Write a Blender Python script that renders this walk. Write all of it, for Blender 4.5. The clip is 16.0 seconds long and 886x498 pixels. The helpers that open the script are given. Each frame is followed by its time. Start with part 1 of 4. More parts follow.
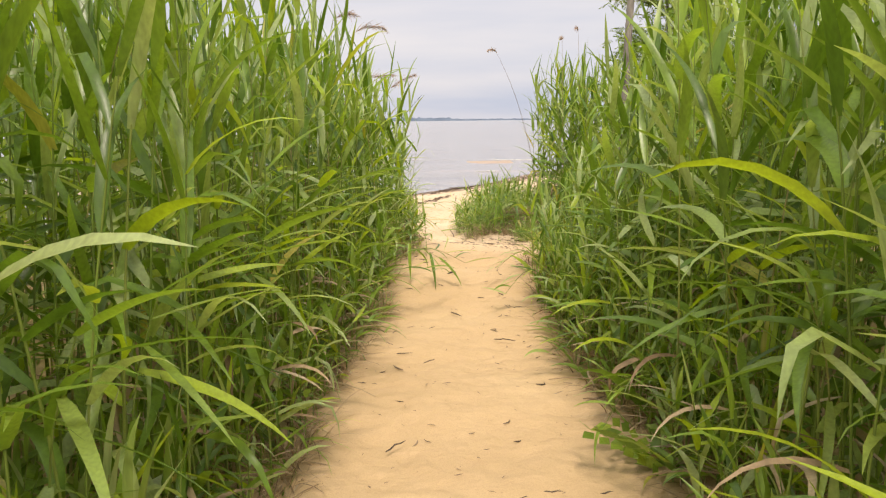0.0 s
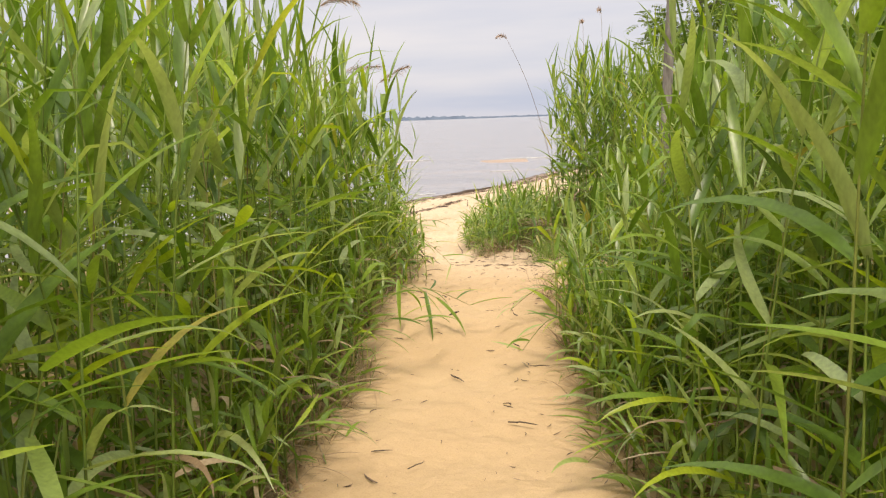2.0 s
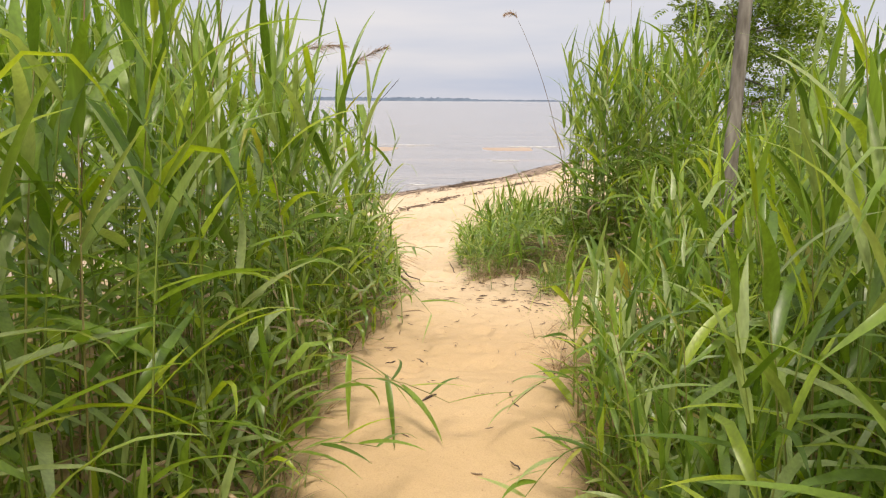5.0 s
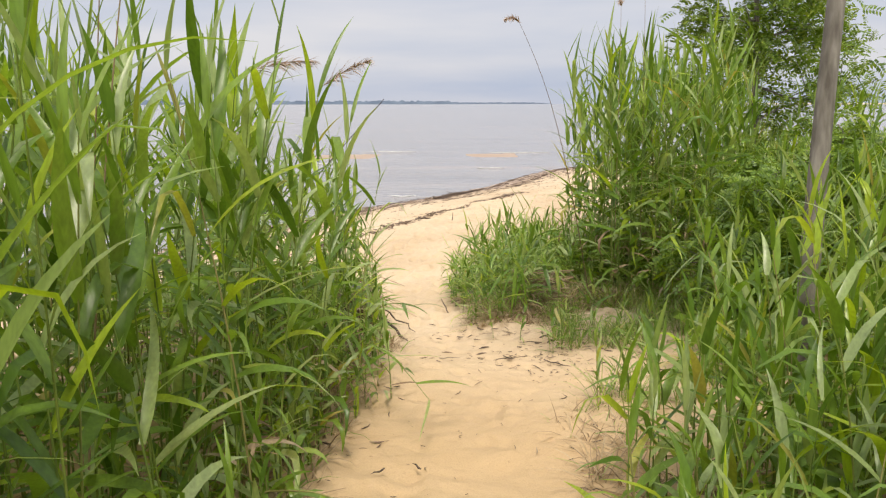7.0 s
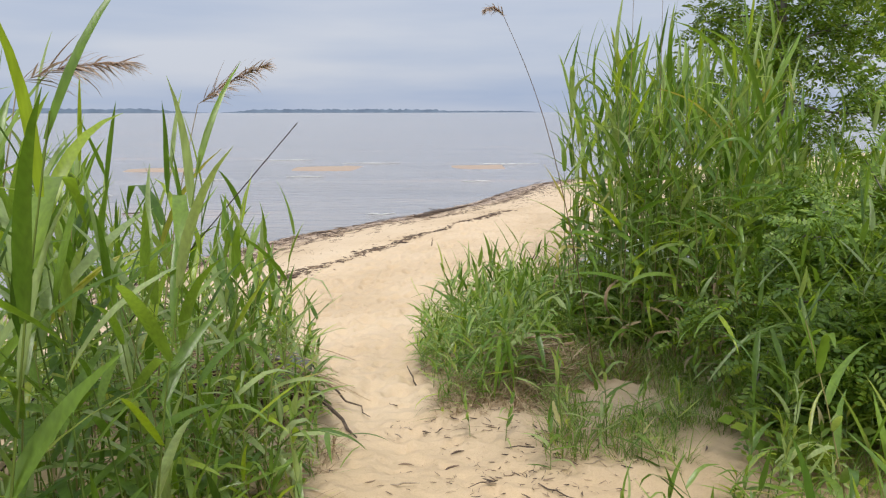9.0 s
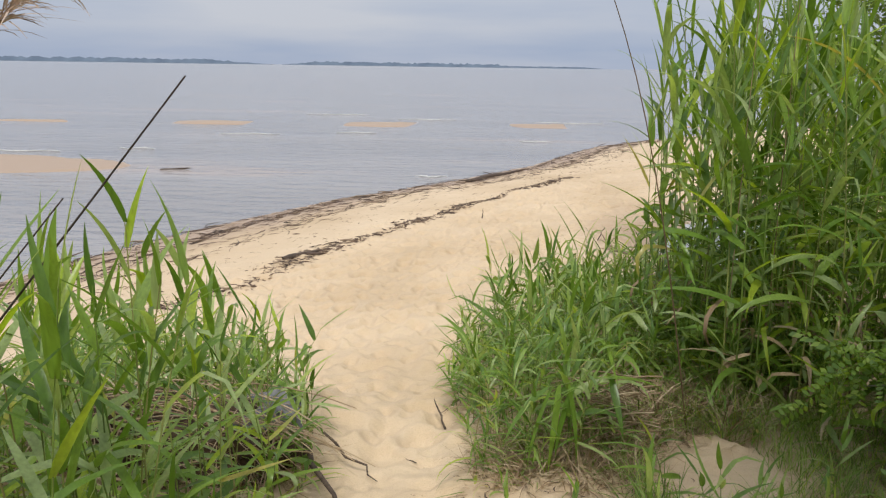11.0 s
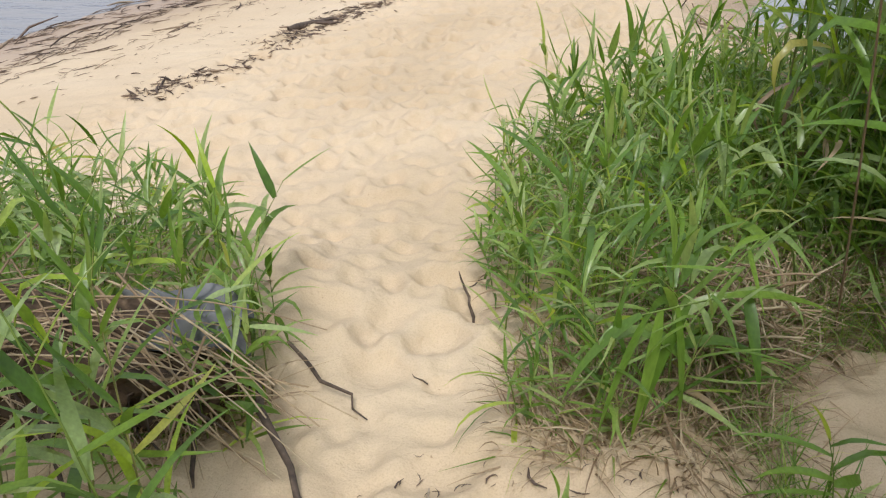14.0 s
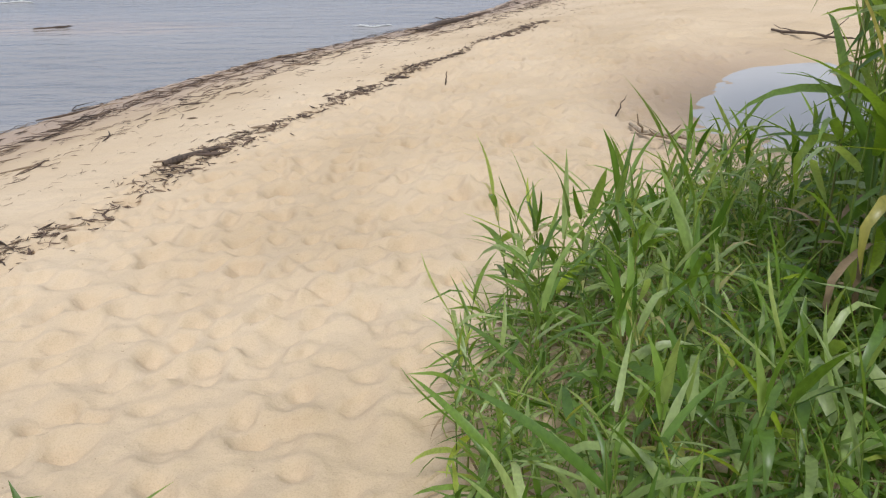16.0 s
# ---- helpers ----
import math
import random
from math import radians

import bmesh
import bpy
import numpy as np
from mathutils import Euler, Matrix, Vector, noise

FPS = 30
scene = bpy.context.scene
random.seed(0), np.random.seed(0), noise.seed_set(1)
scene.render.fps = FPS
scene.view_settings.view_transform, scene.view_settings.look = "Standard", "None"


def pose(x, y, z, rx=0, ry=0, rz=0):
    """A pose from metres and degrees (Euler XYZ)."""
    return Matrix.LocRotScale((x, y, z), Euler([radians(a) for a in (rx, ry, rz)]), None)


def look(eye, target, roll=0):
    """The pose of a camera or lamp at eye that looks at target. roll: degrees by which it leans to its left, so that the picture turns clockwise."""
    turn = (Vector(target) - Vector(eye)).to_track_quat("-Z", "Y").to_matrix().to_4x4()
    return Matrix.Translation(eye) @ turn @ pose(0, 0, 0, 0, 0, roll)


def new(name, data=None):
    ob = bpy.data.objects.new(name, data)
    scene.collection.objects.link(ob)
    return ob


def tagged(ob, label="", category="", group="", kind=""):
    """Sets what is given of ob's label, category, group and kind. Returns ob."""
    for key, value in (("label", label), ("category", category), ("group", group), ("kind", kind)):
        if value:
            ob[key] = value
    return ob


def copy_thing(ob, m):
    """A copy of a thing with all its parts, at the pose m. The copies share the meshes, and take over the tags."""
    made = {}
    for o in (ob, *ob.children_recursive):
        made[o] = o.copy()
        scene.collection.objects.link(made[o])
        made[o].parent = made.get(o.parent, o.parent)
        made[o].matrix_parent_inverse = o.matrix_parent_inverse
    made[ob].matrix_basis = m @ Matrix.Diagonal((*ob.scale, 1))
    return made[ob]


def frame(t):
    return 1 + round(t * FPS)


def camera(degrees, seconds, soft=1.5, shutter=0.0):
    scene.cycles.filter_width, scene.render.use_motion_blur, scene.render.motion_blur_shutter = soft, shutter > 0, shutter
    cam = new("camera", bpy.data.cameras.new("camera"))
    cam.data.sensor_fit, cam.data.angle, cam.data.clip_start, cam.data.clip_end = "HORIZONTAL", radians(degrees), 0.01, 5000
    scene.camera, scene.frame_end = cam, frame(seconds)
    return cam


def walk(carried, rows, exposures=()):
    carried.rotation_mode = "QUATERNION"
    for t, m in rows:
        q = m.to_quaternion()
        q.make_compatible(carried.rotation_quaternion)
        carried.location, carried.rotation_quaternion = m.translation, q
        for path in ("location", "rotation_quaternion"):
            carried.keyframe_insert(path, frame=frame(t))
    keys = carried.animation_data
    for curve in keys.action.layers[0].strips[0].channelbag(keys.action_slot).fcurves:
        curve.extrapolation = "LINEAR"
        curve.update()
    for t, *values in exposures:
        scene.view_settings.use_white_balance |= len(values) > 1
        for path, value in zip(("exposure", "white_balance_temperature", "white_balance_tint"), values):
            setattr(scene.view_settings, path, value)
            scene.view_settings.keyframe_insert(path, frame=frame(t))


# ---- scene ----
cam = camera(58.0, 16.0, soft=1.25)
PATH = [
    (0, (0.115, -0.294, 1.515), (0.061, 1.68, 1.197), -0.5),
    (0.5, (0.108, 0.044, 1.512), (0.05, 2.018, 1.197), -1.0),
    (1, (0.133, 0.431, 1.531), (0.079, 2.406, 1.221), -1.4),
    (1.5, (0.125, 0.831, 1.525), (0.058, 2.805, 1.209), -1.7),
    (2, (0.205, 1.219, 1.527), (0.108, 3.191, 1.206), -1.9),
    (2.5, (0.26, 1.572, 1.562), (0.122, 3.541, 1.241), -2.0),
    (3, (0.28, 1.94, 1.572), (0.123, 3.908, 1.255), -1.4),
    (3.5, (0.345, 2.284, 1.573), (0.183, 4.253, 1.259), -0.7),
    (4, (0.365, 2.538, 1.592), (0.234, 4.507, 1.271), 0.3),
    (4.2, (0.361, 2.647, 1.587), (0.236, 4.616, 1.259), 0.4),
    (6.3, (0.05, 3.368, 1.757), (-0.007, 5.325, 1.351), 0.1),
    (6.5, (0.084, 3.544, 1.741), (0.016, 5.504, 1.346), -0.1),
    (7, (0.11, 3.945, 1.765), (0.06, 5.912, 1.407), -0.1),
    (7.5, (0.11, 4.311, 1.803), (0.094, 6.282, 1.467), 0.0),
    (8, (0.181, 4.727, 1.803), (0.19, 6.703, 1.489), 0.0),
    (8.5, (0.235, 5.15, 1.818), (0.241, 7.125, 1.502), 0.0),
    (9, (0.24, 5.546, 1.83), (0.219, 7.517, 1.492), -0.1),
    (9.2, (0.26, 5.676, 1.818), (0.217, 7.644, 1.469), 0.1),
    (11.3, (0.311, 7.342, 1.815), (0.128, 9.273, 1.327), 0.8),
    (11.5, (0.328, 7.52, 1.811), (0.125, 9.44, 1.288), 0.8),
    (12, (0.303, 7.869, 1.775), (0.038, 9.753, 1.16), 1.6),
    (12.5, (0.274, 8.119, 1.723), (-0.045, 9.95, 0.984), 2.6),
    (13, (0.252, 8.275, 1.694), (-0.134, 10.032, 0.82), 2.3),
    (13.5, (0.2, 8.41, 1.658), (-0.125, 10.117, 0.667), 1.3),
    (14, (0.212, 8.673, 1.633), (-0.025, 10.384, 0.625), 0.5),
    (14.5, (0.18, 8.971, 1.618), (0.008, 10.719, 0.662), 1.0),
    (15, (0.075, 9.271, 1.576), (-0.025, 11.053, 0.674), 0.5),
    (15.5, (0.02, 9.596, 1.563), (-0.031, 11.406, 0.714), 0.0),
    (16, (-0.011, 10.0, 1.5), (-0.039, 11.832, 0.697), -0.7),
]
EXPOSURES = [(0, 0.44, 7350, 15), (4.2, 0.36, 7200, 14), (7, 0.26, 6900, 12), (9, 0.04, 6250, 10), (12, -0.1, 6450, 10), (13.2, -0.08, 6500, 10), (14.2, 0.0, 5950, 10), (16, -0.2, 6000, 10)]
walk(cam, [(t, look(eye, target, roll)) for t, eye, target, roll in PATH], EXPOSURES)

# ---- world and sun: thin overcast, soft high sun ----
SUN_EL, SUN_AZ = 55.0, 178.0
world = bpy.data.worlds.new("overcast_sky")
scene.world = world
world.use_nodes = True
wn, wl = world.node_tree.nodes, world.node_tree.links
wn.clear()
w_out = wn.new("ShaderNodeOutputWorld")
w_bg = wn.new("ShaderNodeBackground")
w_sky = wn.new("ShaderNodeTexSky")
w_sky.sky_type, w_sky.sun_disc = "NISHITA", False
w_sky.sun_elevation, w_sky.sun_rotation = radians(SUN_EL), radians(SUN_AZ)
w_sky.dust_density, w_sky.air_density = 2.0, 1.0
w_co = wn.new("ShaderNodeTexCoord")
w_map = wn.new("ShaderNodeMapping")
w_map.inputs["Scale"].default_value = (1.2, 1.2, 9.0)
w_noise = wn.new("ShaderNodeTexNoise")
w_noise.inputs["Scale"].default_value, w_noise.inputs["Detail"].default_value = 1.6, 5.0
w_ramp = wn.new("ShaderNodeValToRGB")
w_ramp.color_ramp.elements[0].position, w_ramp.color_ramp.elements[0].color = 0.32, (5.0, 6.2, 8.6, 1)
w_ramp.color_ramp.elements[1].position, w_ramp.color_ramp.elements[1].color = 0.66, (8.6, 8.9, 9.8, 1)
w_sep = wn.new("ShaderNodeSeparateXYZ")
w_high = wn.new("ShaderNodeMapRange")
w_high.inputs["From Min"].default_value, w_high.inputs["From Max"].default_value = 0.0, 0.28
w_top = wn.new("ShaderNodeMix")
w_top.data_type = "RGBA"
w_top.inputs["B"].default_value = (9.6, 9.7, 10.2, 1)
w_fac = wn.new("ShaderNodeMath")
w_fac.operation = "MULTIPLY"
w_fac.inputs[1].default_value = 0.75
w_mix = wn.new("ShaderNodeMix")
w_mix.data_type = "RGBA"
w_mix.inputs["Factor"].default_value = 0.88
wl.new(w_co.outputs["Generated"], w_map.inputs["Vector"])
wl.new(w_map.outputs["Vector"], w_noise.inputs["Vector"])
wl.new(w_noise.outputs["Fac"], w_ramp.inputs["Fac"])
wl.new(w_co.outputs["Generated"], w_sep.inputs["Vector"])
wl.new(w_sep.outputs["Z"], w_high.inputs["Value"])
wl.new(w_high.outputs["Result"], w_fac.inputs[0])
wl.new(w_fac.outputs["Value"], w_top.inputs["Factor"])
wl.new(w_ramp.outputs["Color"], w_top.inputs["A"])
wl.new(w_sky.outputs["Color"], w_mix.inputs["A"])
wl.new(w_top.outputs["Result"], w_mix.inputs["B"])
# an overcast sky brightens towards the zenith
w_zen = wn.new("ShaderNodeMapRange")
w_zen.interpolation_type = "SMOOTHSTEP"
w_zen.inputs["From Min"].default_value, w_zen.inputs["From Max"].default_value = 0.12, 0.95
w_zen.inputs["To Min"].default_value, w_zen.inputs["To Max"].default_value = 1.0, 1.7
w_gain = wn.new("ShaderNodeMix")
w_gain.data_type, w_gain.blend_type = "RGBA", "MULTIPLY"
w_gain.inputs["Factor"].default_value = 1.0
wl.new(w_sep.outputs["Z"], w_zen.inputs["Value"])
wl.new(w_mix.outputs["Result"], w_gain.inputs["A"])
wl.new(w_zen.outputs["Result"], w_gain.inputs["B"])
wl.new(w_gain.outputs["Result"], w_bg.inputs["Color"])
w_bg.inputs["Strength"].default_value = 0.073
wl.new(w_bg.outputs["Background"], w_out.inputs["Surface"])

sun_data = bpy.data.lights.new("sun", "SUN")
sun_data.energy, sun_data.angle, sun_data.color = 2.8, radians(12), (1.0, 0.94, 0.85)
sun = new("sun", sun_data)
sun_way = Vector((math.sin(radians(SUN_AZ)) * math.cos(radians(SUN_EL)), math.cos(radians(SUN_AZ)) * math.cos(radians(SUN_EL)), math.sin(radians(SUN_EL))))
sun.matrix_world = look(sun_way * 40, (0, 0, 0))


# ---- materials ----
def material(name):
    m = bpy.data.materials.new(name)
    m.use_nodes = True
    return m, m.node_tree.nodes, m.node_tree.links, m.node_tree.nodes["Principled BSDF"]


def ramp(nodes, stops):
    r = nodes.new("ShaderNodeValToRGB")
    while len(r.color_ramp.elements) < len(stops):
        r.color_ramp.elements.new(0.5)
    for e, (p, c) in zip(r.color_ramp.elements, stops):
        e.position, e.color = p, (*c, 1)
    return r


def noise_tex(nodes, links, scale, detail=4.0, coords="Object", stretch=None):
    n = nodes.new("ShaderNodeTexNoise")
    n.inputs["Scale"].default_value, n.inputs["Detail"].default_value = scale, detail
    c = nodes.new("ShaderNodeTexCoord")
    if stretch:
        mp = nodes.new("ShaderNodeMapping")
        mp.inputs["Scale"].default_value = stretch
        links.new(c.outputs[coords], mp.inputs["Vector"])
        links.new(mp.outputs["Vector"], n.inputs["Vector"])
    else:
        links.new(c.outputs[coords], n.inputs["Vector"])
    return n


def variation(nodes, links):
    """A number from 0 to 1 of its own for each object and each loose piece of a mesh."""
    o, g, a = nodes.new("ShaderNodeObjectInfo"), nodes.new("ShaderNodeNewGeometry"), nodes.new("ShaderNodeMath")
    links.new(o.outputs["Random"], a.inputs[0])
    links.new(g.outputs["Random Per Island"], a.inputs[1])
    a.operation = "ADD"
    f = nodes.new("ShaderNodeMath")
    f.operation = "FRACT"
    links.new(a.outputs["Value"], f.inputs[0])
    return f.outputs["Value"]


def leaf_material(name, stops, rough=0.42, through_light=0.32, tint=(1.5, 1.35, 0.55), streaks=90.0):
    m, n, l, p = material(name)
    r = ramp(n, stops)
    l.new(variation(n, l), r.inputs["Fac"])
    patch = noise_tex(n, l, 5.0, 3.0)
    grain = noise_tex(n, l, streaks, 2.0, stretch=(1, 1, 0.08))
    add = n.new("ShaderNodeMath")
    add.operation = "ADD"
    l.new(patch.outputs["Fac"], add.inputs[0])
    l.new(grain.outputs["Fac"], add.inputs[1])
    rng = n.new("ShaderNodeMapRange")
    rng.inputs["From Min"].default_value, rng.inputs["From Max"].default_value = 0.6, 1.4
    rng.inputs["To Min"].default_value, rng.inputs["To Max"].default_value = 0.72, 1.3
    l.new(add.outputs["Value"], rng.inputs["Value"])
    mul = n.new("ShaderNodeMix")
    mul.data_type, mul.blend_type = "RGBA", "MULTIPLY"
    mul.inputs["Factor"].default_value = 1.0
    l.new(r.outputs["Color"], mul.inputs["A"])
    l.new(rng.outputs["Result"], mul.inputs["B"])
    l.new(mul.outputs["Result"], p.inputs["Base Color"])
    p.inputs["Roughness"].default_value = rough
    p.inputs["Specular IOR Level"].default_value = 0.55
    bump = n.new("ShaderNodeBump")
    bump.inputs["Strength"].default_value, bump.inputs["Distance"].default_value = 0.25, 0.002
    l.new(grain.outputs["Fac"], bump.inputs["Height"])
    l.new(bump.outputs["Normal"], p.inputs["Normal"])
    tr = n.new("ShaderNodeBsdfTranslucent")
    warm = n.new("ShaderNodeMix")
    warm.data_type, warm.blend_type = "RGBA", "MULTIPLY"
    warm.inputs["Factor"].default_value = 1.0
    warm.inputs["B"].default_value = (*tint, 1)
    l.new(mul.outputs["Result"], warm.inputs["A"])
    l.new(warm.outputs["Result"], tr.inputs["Color"])
    mix = n.new("ShaderNodeMixShader")
    mix.inputs["Fac"].default_value = through_light
    l.new(p.outputs["BSDF"], mix.inputs[1])
    l.new(tr.outputs["BSDF"], mix.inputs[2])
    l.new(mix.outputs["Shader"], n["Material Output"].inputs["Surface"])
    return m


M_REED = leaf_material("reed_leaf", [(0.0, (0.085, 0.165, 0.026)), (0.3, (0.15, 0.255, 0.038)), (0.58, (0.215, 0.33, 0.052)), (0.7, (0.31, 0.4, 0.17)), (0.88, (0.35, 0.44, 0.21)), (0.9, (0.31, 0.43, 0.035)), (0.985, (0.32, 0.42, 0.04)), (1.0, (0.4, 0.34, 0.12))], 0.33, 0.46, (1.42, 1.36, 0.5))
M_STEM = leaf_material("reed_stem", [(0.0, (0.13, 0.2, 0.03)), (0.7, (0.2, 0.27, 0.05)), (1.0, (0.3, 0.26, 0.1))], 0.5, 0.1)
M_DRY = leaf_material("dry_reed", [(0.0, (0.2, 0.13, 0.07)), (0.5, (0.36, 0.26, 0.15)), (1.0, (0.5, 0.4, 0.26))], 0.7, 0.15, (1.1, 1.0, 0.9))
M_GRASS = leaf_material("grass_blade", [(0.0, (0.085, 0.165, 0.026)), (0.5, (0.185, 0.295, 0.05)), (0.78, (0.3, 0.39, 0.14)), (0.9, (0.36, 0.44, 0.19)), (0.96, (0.34, 0.43, 0.05)), (1.0, (0.47, 0.4, 0.22))], 0.36, 0.46, (1.42, 1.36, 0.5))
M_SHRUB = leaf_material("shrub_leaflet", [(0.0, (0.1, 0.18, 0.028)), (0.6, (0.17, 0.28, 0.04)), (1.0, (0.28, 0.38, 0.06))], 0.45, 0.42)
M_PLUME = leaf_material("seed_plume", [(0.0, (0.32, 0.24, 0.18)), (1.0, (0.56, 0.45, 0.37))], 0.8, 0.3, (1.1, 1.0, 0.9))


def sand_material():
    m, n, l, p = material("sand")
    big = noise_tex(n, l, 0.7, 5.0)
    fine = noise_tex(n, l, 160.0, 3.0)
    speck = noise_tex(n, l, 38.0, 2.0)
    r = ramp(n, [(0.3, (0.5, 0.383, 0.25)), (0.5, (0.56, 0.436, 0.295)), (0.72, (0.61, 0.487, 0.34))])
    l.new(big.outputs["Fac"], r.inputs["Fac"])
    grains = ramp(n, [(0.25, (0.86, 0.85, 0.84)), (0.5, (1, 1, 1)), (0.8, (1.07, 1.07, 1.07))])
    l.new(fine.outputs["Fac"], grains.inputs["Fac"])
    mul = n.new("ShaderNodeMix")
    mul.data_type, mul.blend_type = "RGBA", "MULTIPLY"
    mul.inputs["Factor"].default_value = 1.0
    l.new(r.outputs["Color"], mul.inputs["A"])
    l.new(grains.outputs["Color"], mul.inputs["B"])
    bits = ramp(n, [(0.74, (0, 0, 0)), (0.78, (1, 1, 1))])
    l.new(speck.outputs["Fac"], bits.inputs["Fac"])
    dark = n.new("ShaderNodeMix")
    dark.data_type = "RGBA"
    dark.inputs["B"].default_value = (0.2, 0.12, 0.06, 1)
    half = n.new("ShaderNodeMath")
    half.operation = "MULTIPLY"
    half.inputs[1].default_value = 0.55
    l.new(bits.outputs["Color"], half.inputs[0])
    l.new(half.outputs["Value"], dark.inputs["Factor"])
    # the sand of the sheltered path is more golden than that of the open beach
    geo, sep = n.new("ShaderNodeNewGeometry"), n.new("ShaderNodeSeparateXYZ")
    l.new(geo.outputs["Position"], sep.inputs["Vector"])
    inner = n.new("ShaderNodeMapRange")
    inner.inputs["From Min"].default_value, inner.inputs["From Max"].default_value = 11.0, 7.5
    l.new(sep.outputs["Y"], inner.inputs["Value"])
    gold = n.new("ShaderNodeMix")
    gold.data_type, gold.blend_type = "RGBA", "MULTIPLY"
    gold.inputs["B"].default_value = (0.93, 0.85, 0.72, 1)
    l.new(inner.outputs["Result"], gold.inputs["Factor"])
    l.new(mul.outputs["Result"], gold.inputs["A"])
    l.new(gold.outputs["Result"], dark.inputs["A"])
    # wet sand close to the water level
    wob = noise_tex(n, l, 0.9, 4.0)
    wm = n.new("ShaderNodeMath")
    wm.operation = "MULTIPLY_ADD"
    wm.inputs[1].default_value = -0.12
    l.new(wob.outputs["Fac"], wm.inputs[0])
    l.new(sep.outputs["Z"], wm.inputs[2])
    wet = n.new("ShaderNodeMapRange")
    wet.inputs["From Min"].default_value, wet.inputs["From Max"].default_value = -0.74, -0.82
    l.new(wm.outputs["Value"], wet.inputs["Value"])
    # damp sand soaked from the pool
    off = n.new("ShaderNodeMapping")
    off.vector_type = "TEXTURE"
    off.inputs["Location"].default_value = (3.1, 18.1, -0.37)
    off.inputs["Rotation"].default_value = (0, 0, radians(-23.6))
    off.inputs["Scale"].default_value = (1.75, 3.3, 6.0)
    far = n.new("ShaderNodeVectorMath")
    far.operation = "LENGTH"
    l.new(geo.outputs["Position"], off.inputs["Vector"])
    l.new(off.outputs["Vector"], far.inputs[0])
    blur = n.new("ShaderNodeMath")
    blur.operation = "MULTIPLY_ADD"
    blur.inputs[1].default_value = 0.35
    l.new(wob.outputs["Fac"], blur.inputs[0])
    l.new(far.outputs["Value"], blur.inputs[2])
    damp = n.new("ShaderNodeMapRange")
    damp.inputs["From Min"].default_value, damp.inputs["From Max"].default_value = 1.22, 0.62
    damp.inputs["To Max"].default_value = 0.75
    l.new(blur.outputs["Value"], damp.inputs["Value"])
    most = n.new("ShaderNodeMath")
    most.operation = "MAXIMUM"
    l.new(wet.outputs["Result"], most.inputs[0])
    l.new(damp.outputs["Result"], most.inputs[1])
    wmix = n.new("ShaderNodeMix")
    wmix.data_type = "RGBA"
    wmix.inputs["B"].default_value = (0.38, 0.28, 0.2, 1)
    l.new(most.outputs["Value"], wmix.inputs["Factor"])
    l.new(dark.outputs["Result"], wmix.inputs["A"])
    l.new(wmix.outputs["Result"], p.inputs["Base Color"])
    rough = n.new("ShaderNodeMapRange")
    rough.inputs["To Min"].default_value, rough.inputs["To Max"].default_value = 0.95, 0.45
    l.new(wet.outputs["Result"], rough.inputs["Value"])
    l.new(rough.outputs["Result"], p.inputs["Roughness"])
    p.inputs["Specular IOR Level"].default_value = 0.2
    bump = n.new("ShaderNodeBump")
    bump.inputs["Strength"].default_value, bump.inputs["Distance"].default_value = 0.6, 0.011
    mid = noise_tex(n, l, 26.0, 5.0)
    s = n.new("ShaderNodeMath")
    s.operation = "MULTIPLY_ADD"
    s.inputs[1].default_value = 0.35
    l.new(fine.outputs["Fac"], s.inputs[0])
    l.new(mid.outputs["Fac"], s.inputs[2])
    l.new(s.outputs["Value"], bump.inputs["Height"])
    lumps = n.new("ShaderNodeBump")
    lumps.inputs["Strength"].default_value, lumps.inputs["Distance"].default_value = 0.55, 0.03
    soft = noise_tex(n, l, 9.5, 3.0)
    l.new(soft.outputs["Fac"], lumps.inputs["Height"])
    l.new(lumps.outputs["Normal"], bump.inputs["Normal"])
    l.new(bump.outputs["Normal"], p.inputs["Normal"])
    return m


def water_material(name, base, wave):
    m, n, l, p = material(name)
    a = noise_tex(n, l, 2.2, 4.0, stretch=(0.5, 1.3, 1))
    b = noise_tex(n, l, 0.16, 3.0, stretch=(0.35, 1.6, 1))
    s = n.new("ShaderNodeMath")
    s.operation = "MULTIPLY_ADD"
    s.inputs[1].default_value = 3.0
    l.new(b.outputs["Fac"], s.inputs[0])
    l.new(a.outputs["Fac"], s.inputs[2])
    bump = n.new("ShaderNodeBump")
    bump.inputs["Strength"].default_value, bump.inputs["Distance"].default_value = wave, 0.12
    l.new(s.outputs["Value"], bump.inputs["Height"])
    l.new(bump.outputs["Normal"], p.inputs["Normal"])
    r = ramp(n, [(0.35, base), (0.6, tuple(c * 1.15 for c in base)), (0.72, (base[0] * 1.45, base[1] * 1.25, base[2] * 1.1))])
    l.new(b.outputs["Fac"], r.inputs["Fac"])
    l.new(r.outputs["Color"], p.inputs["Base Color"])
    p.inputs["Roughness"].default_value, p.inputs["IOR"].default_value = 0.12, 1.333
    return m


def rough_material(name, stops, scale, stretch=None, rough=0.85, relief=0.006):
    m, n, l, p = material(name)
    t = noise_tex(n, l, scale, 6.0, stretch=stretch)
    r = ramp(n, stops)
    l.new(t.outputs["Fac"], r.inputs["Fac"])
    l.new(r.outputs["Color"], p.inputs["Base Color"])
    p.inputs["Roughness"].default_value = rough
    bump = n.new("ShaderNodeBump")
    bump.inputs["Strength"].default_value, bump.inputs["Distance"].default_value = 0.7, relief
    l.new(t.outputs["Fac"], bump.inputs["Height"])
    l.new(bump.outputs["Normal"], p.inputs["Normal"])
    return m


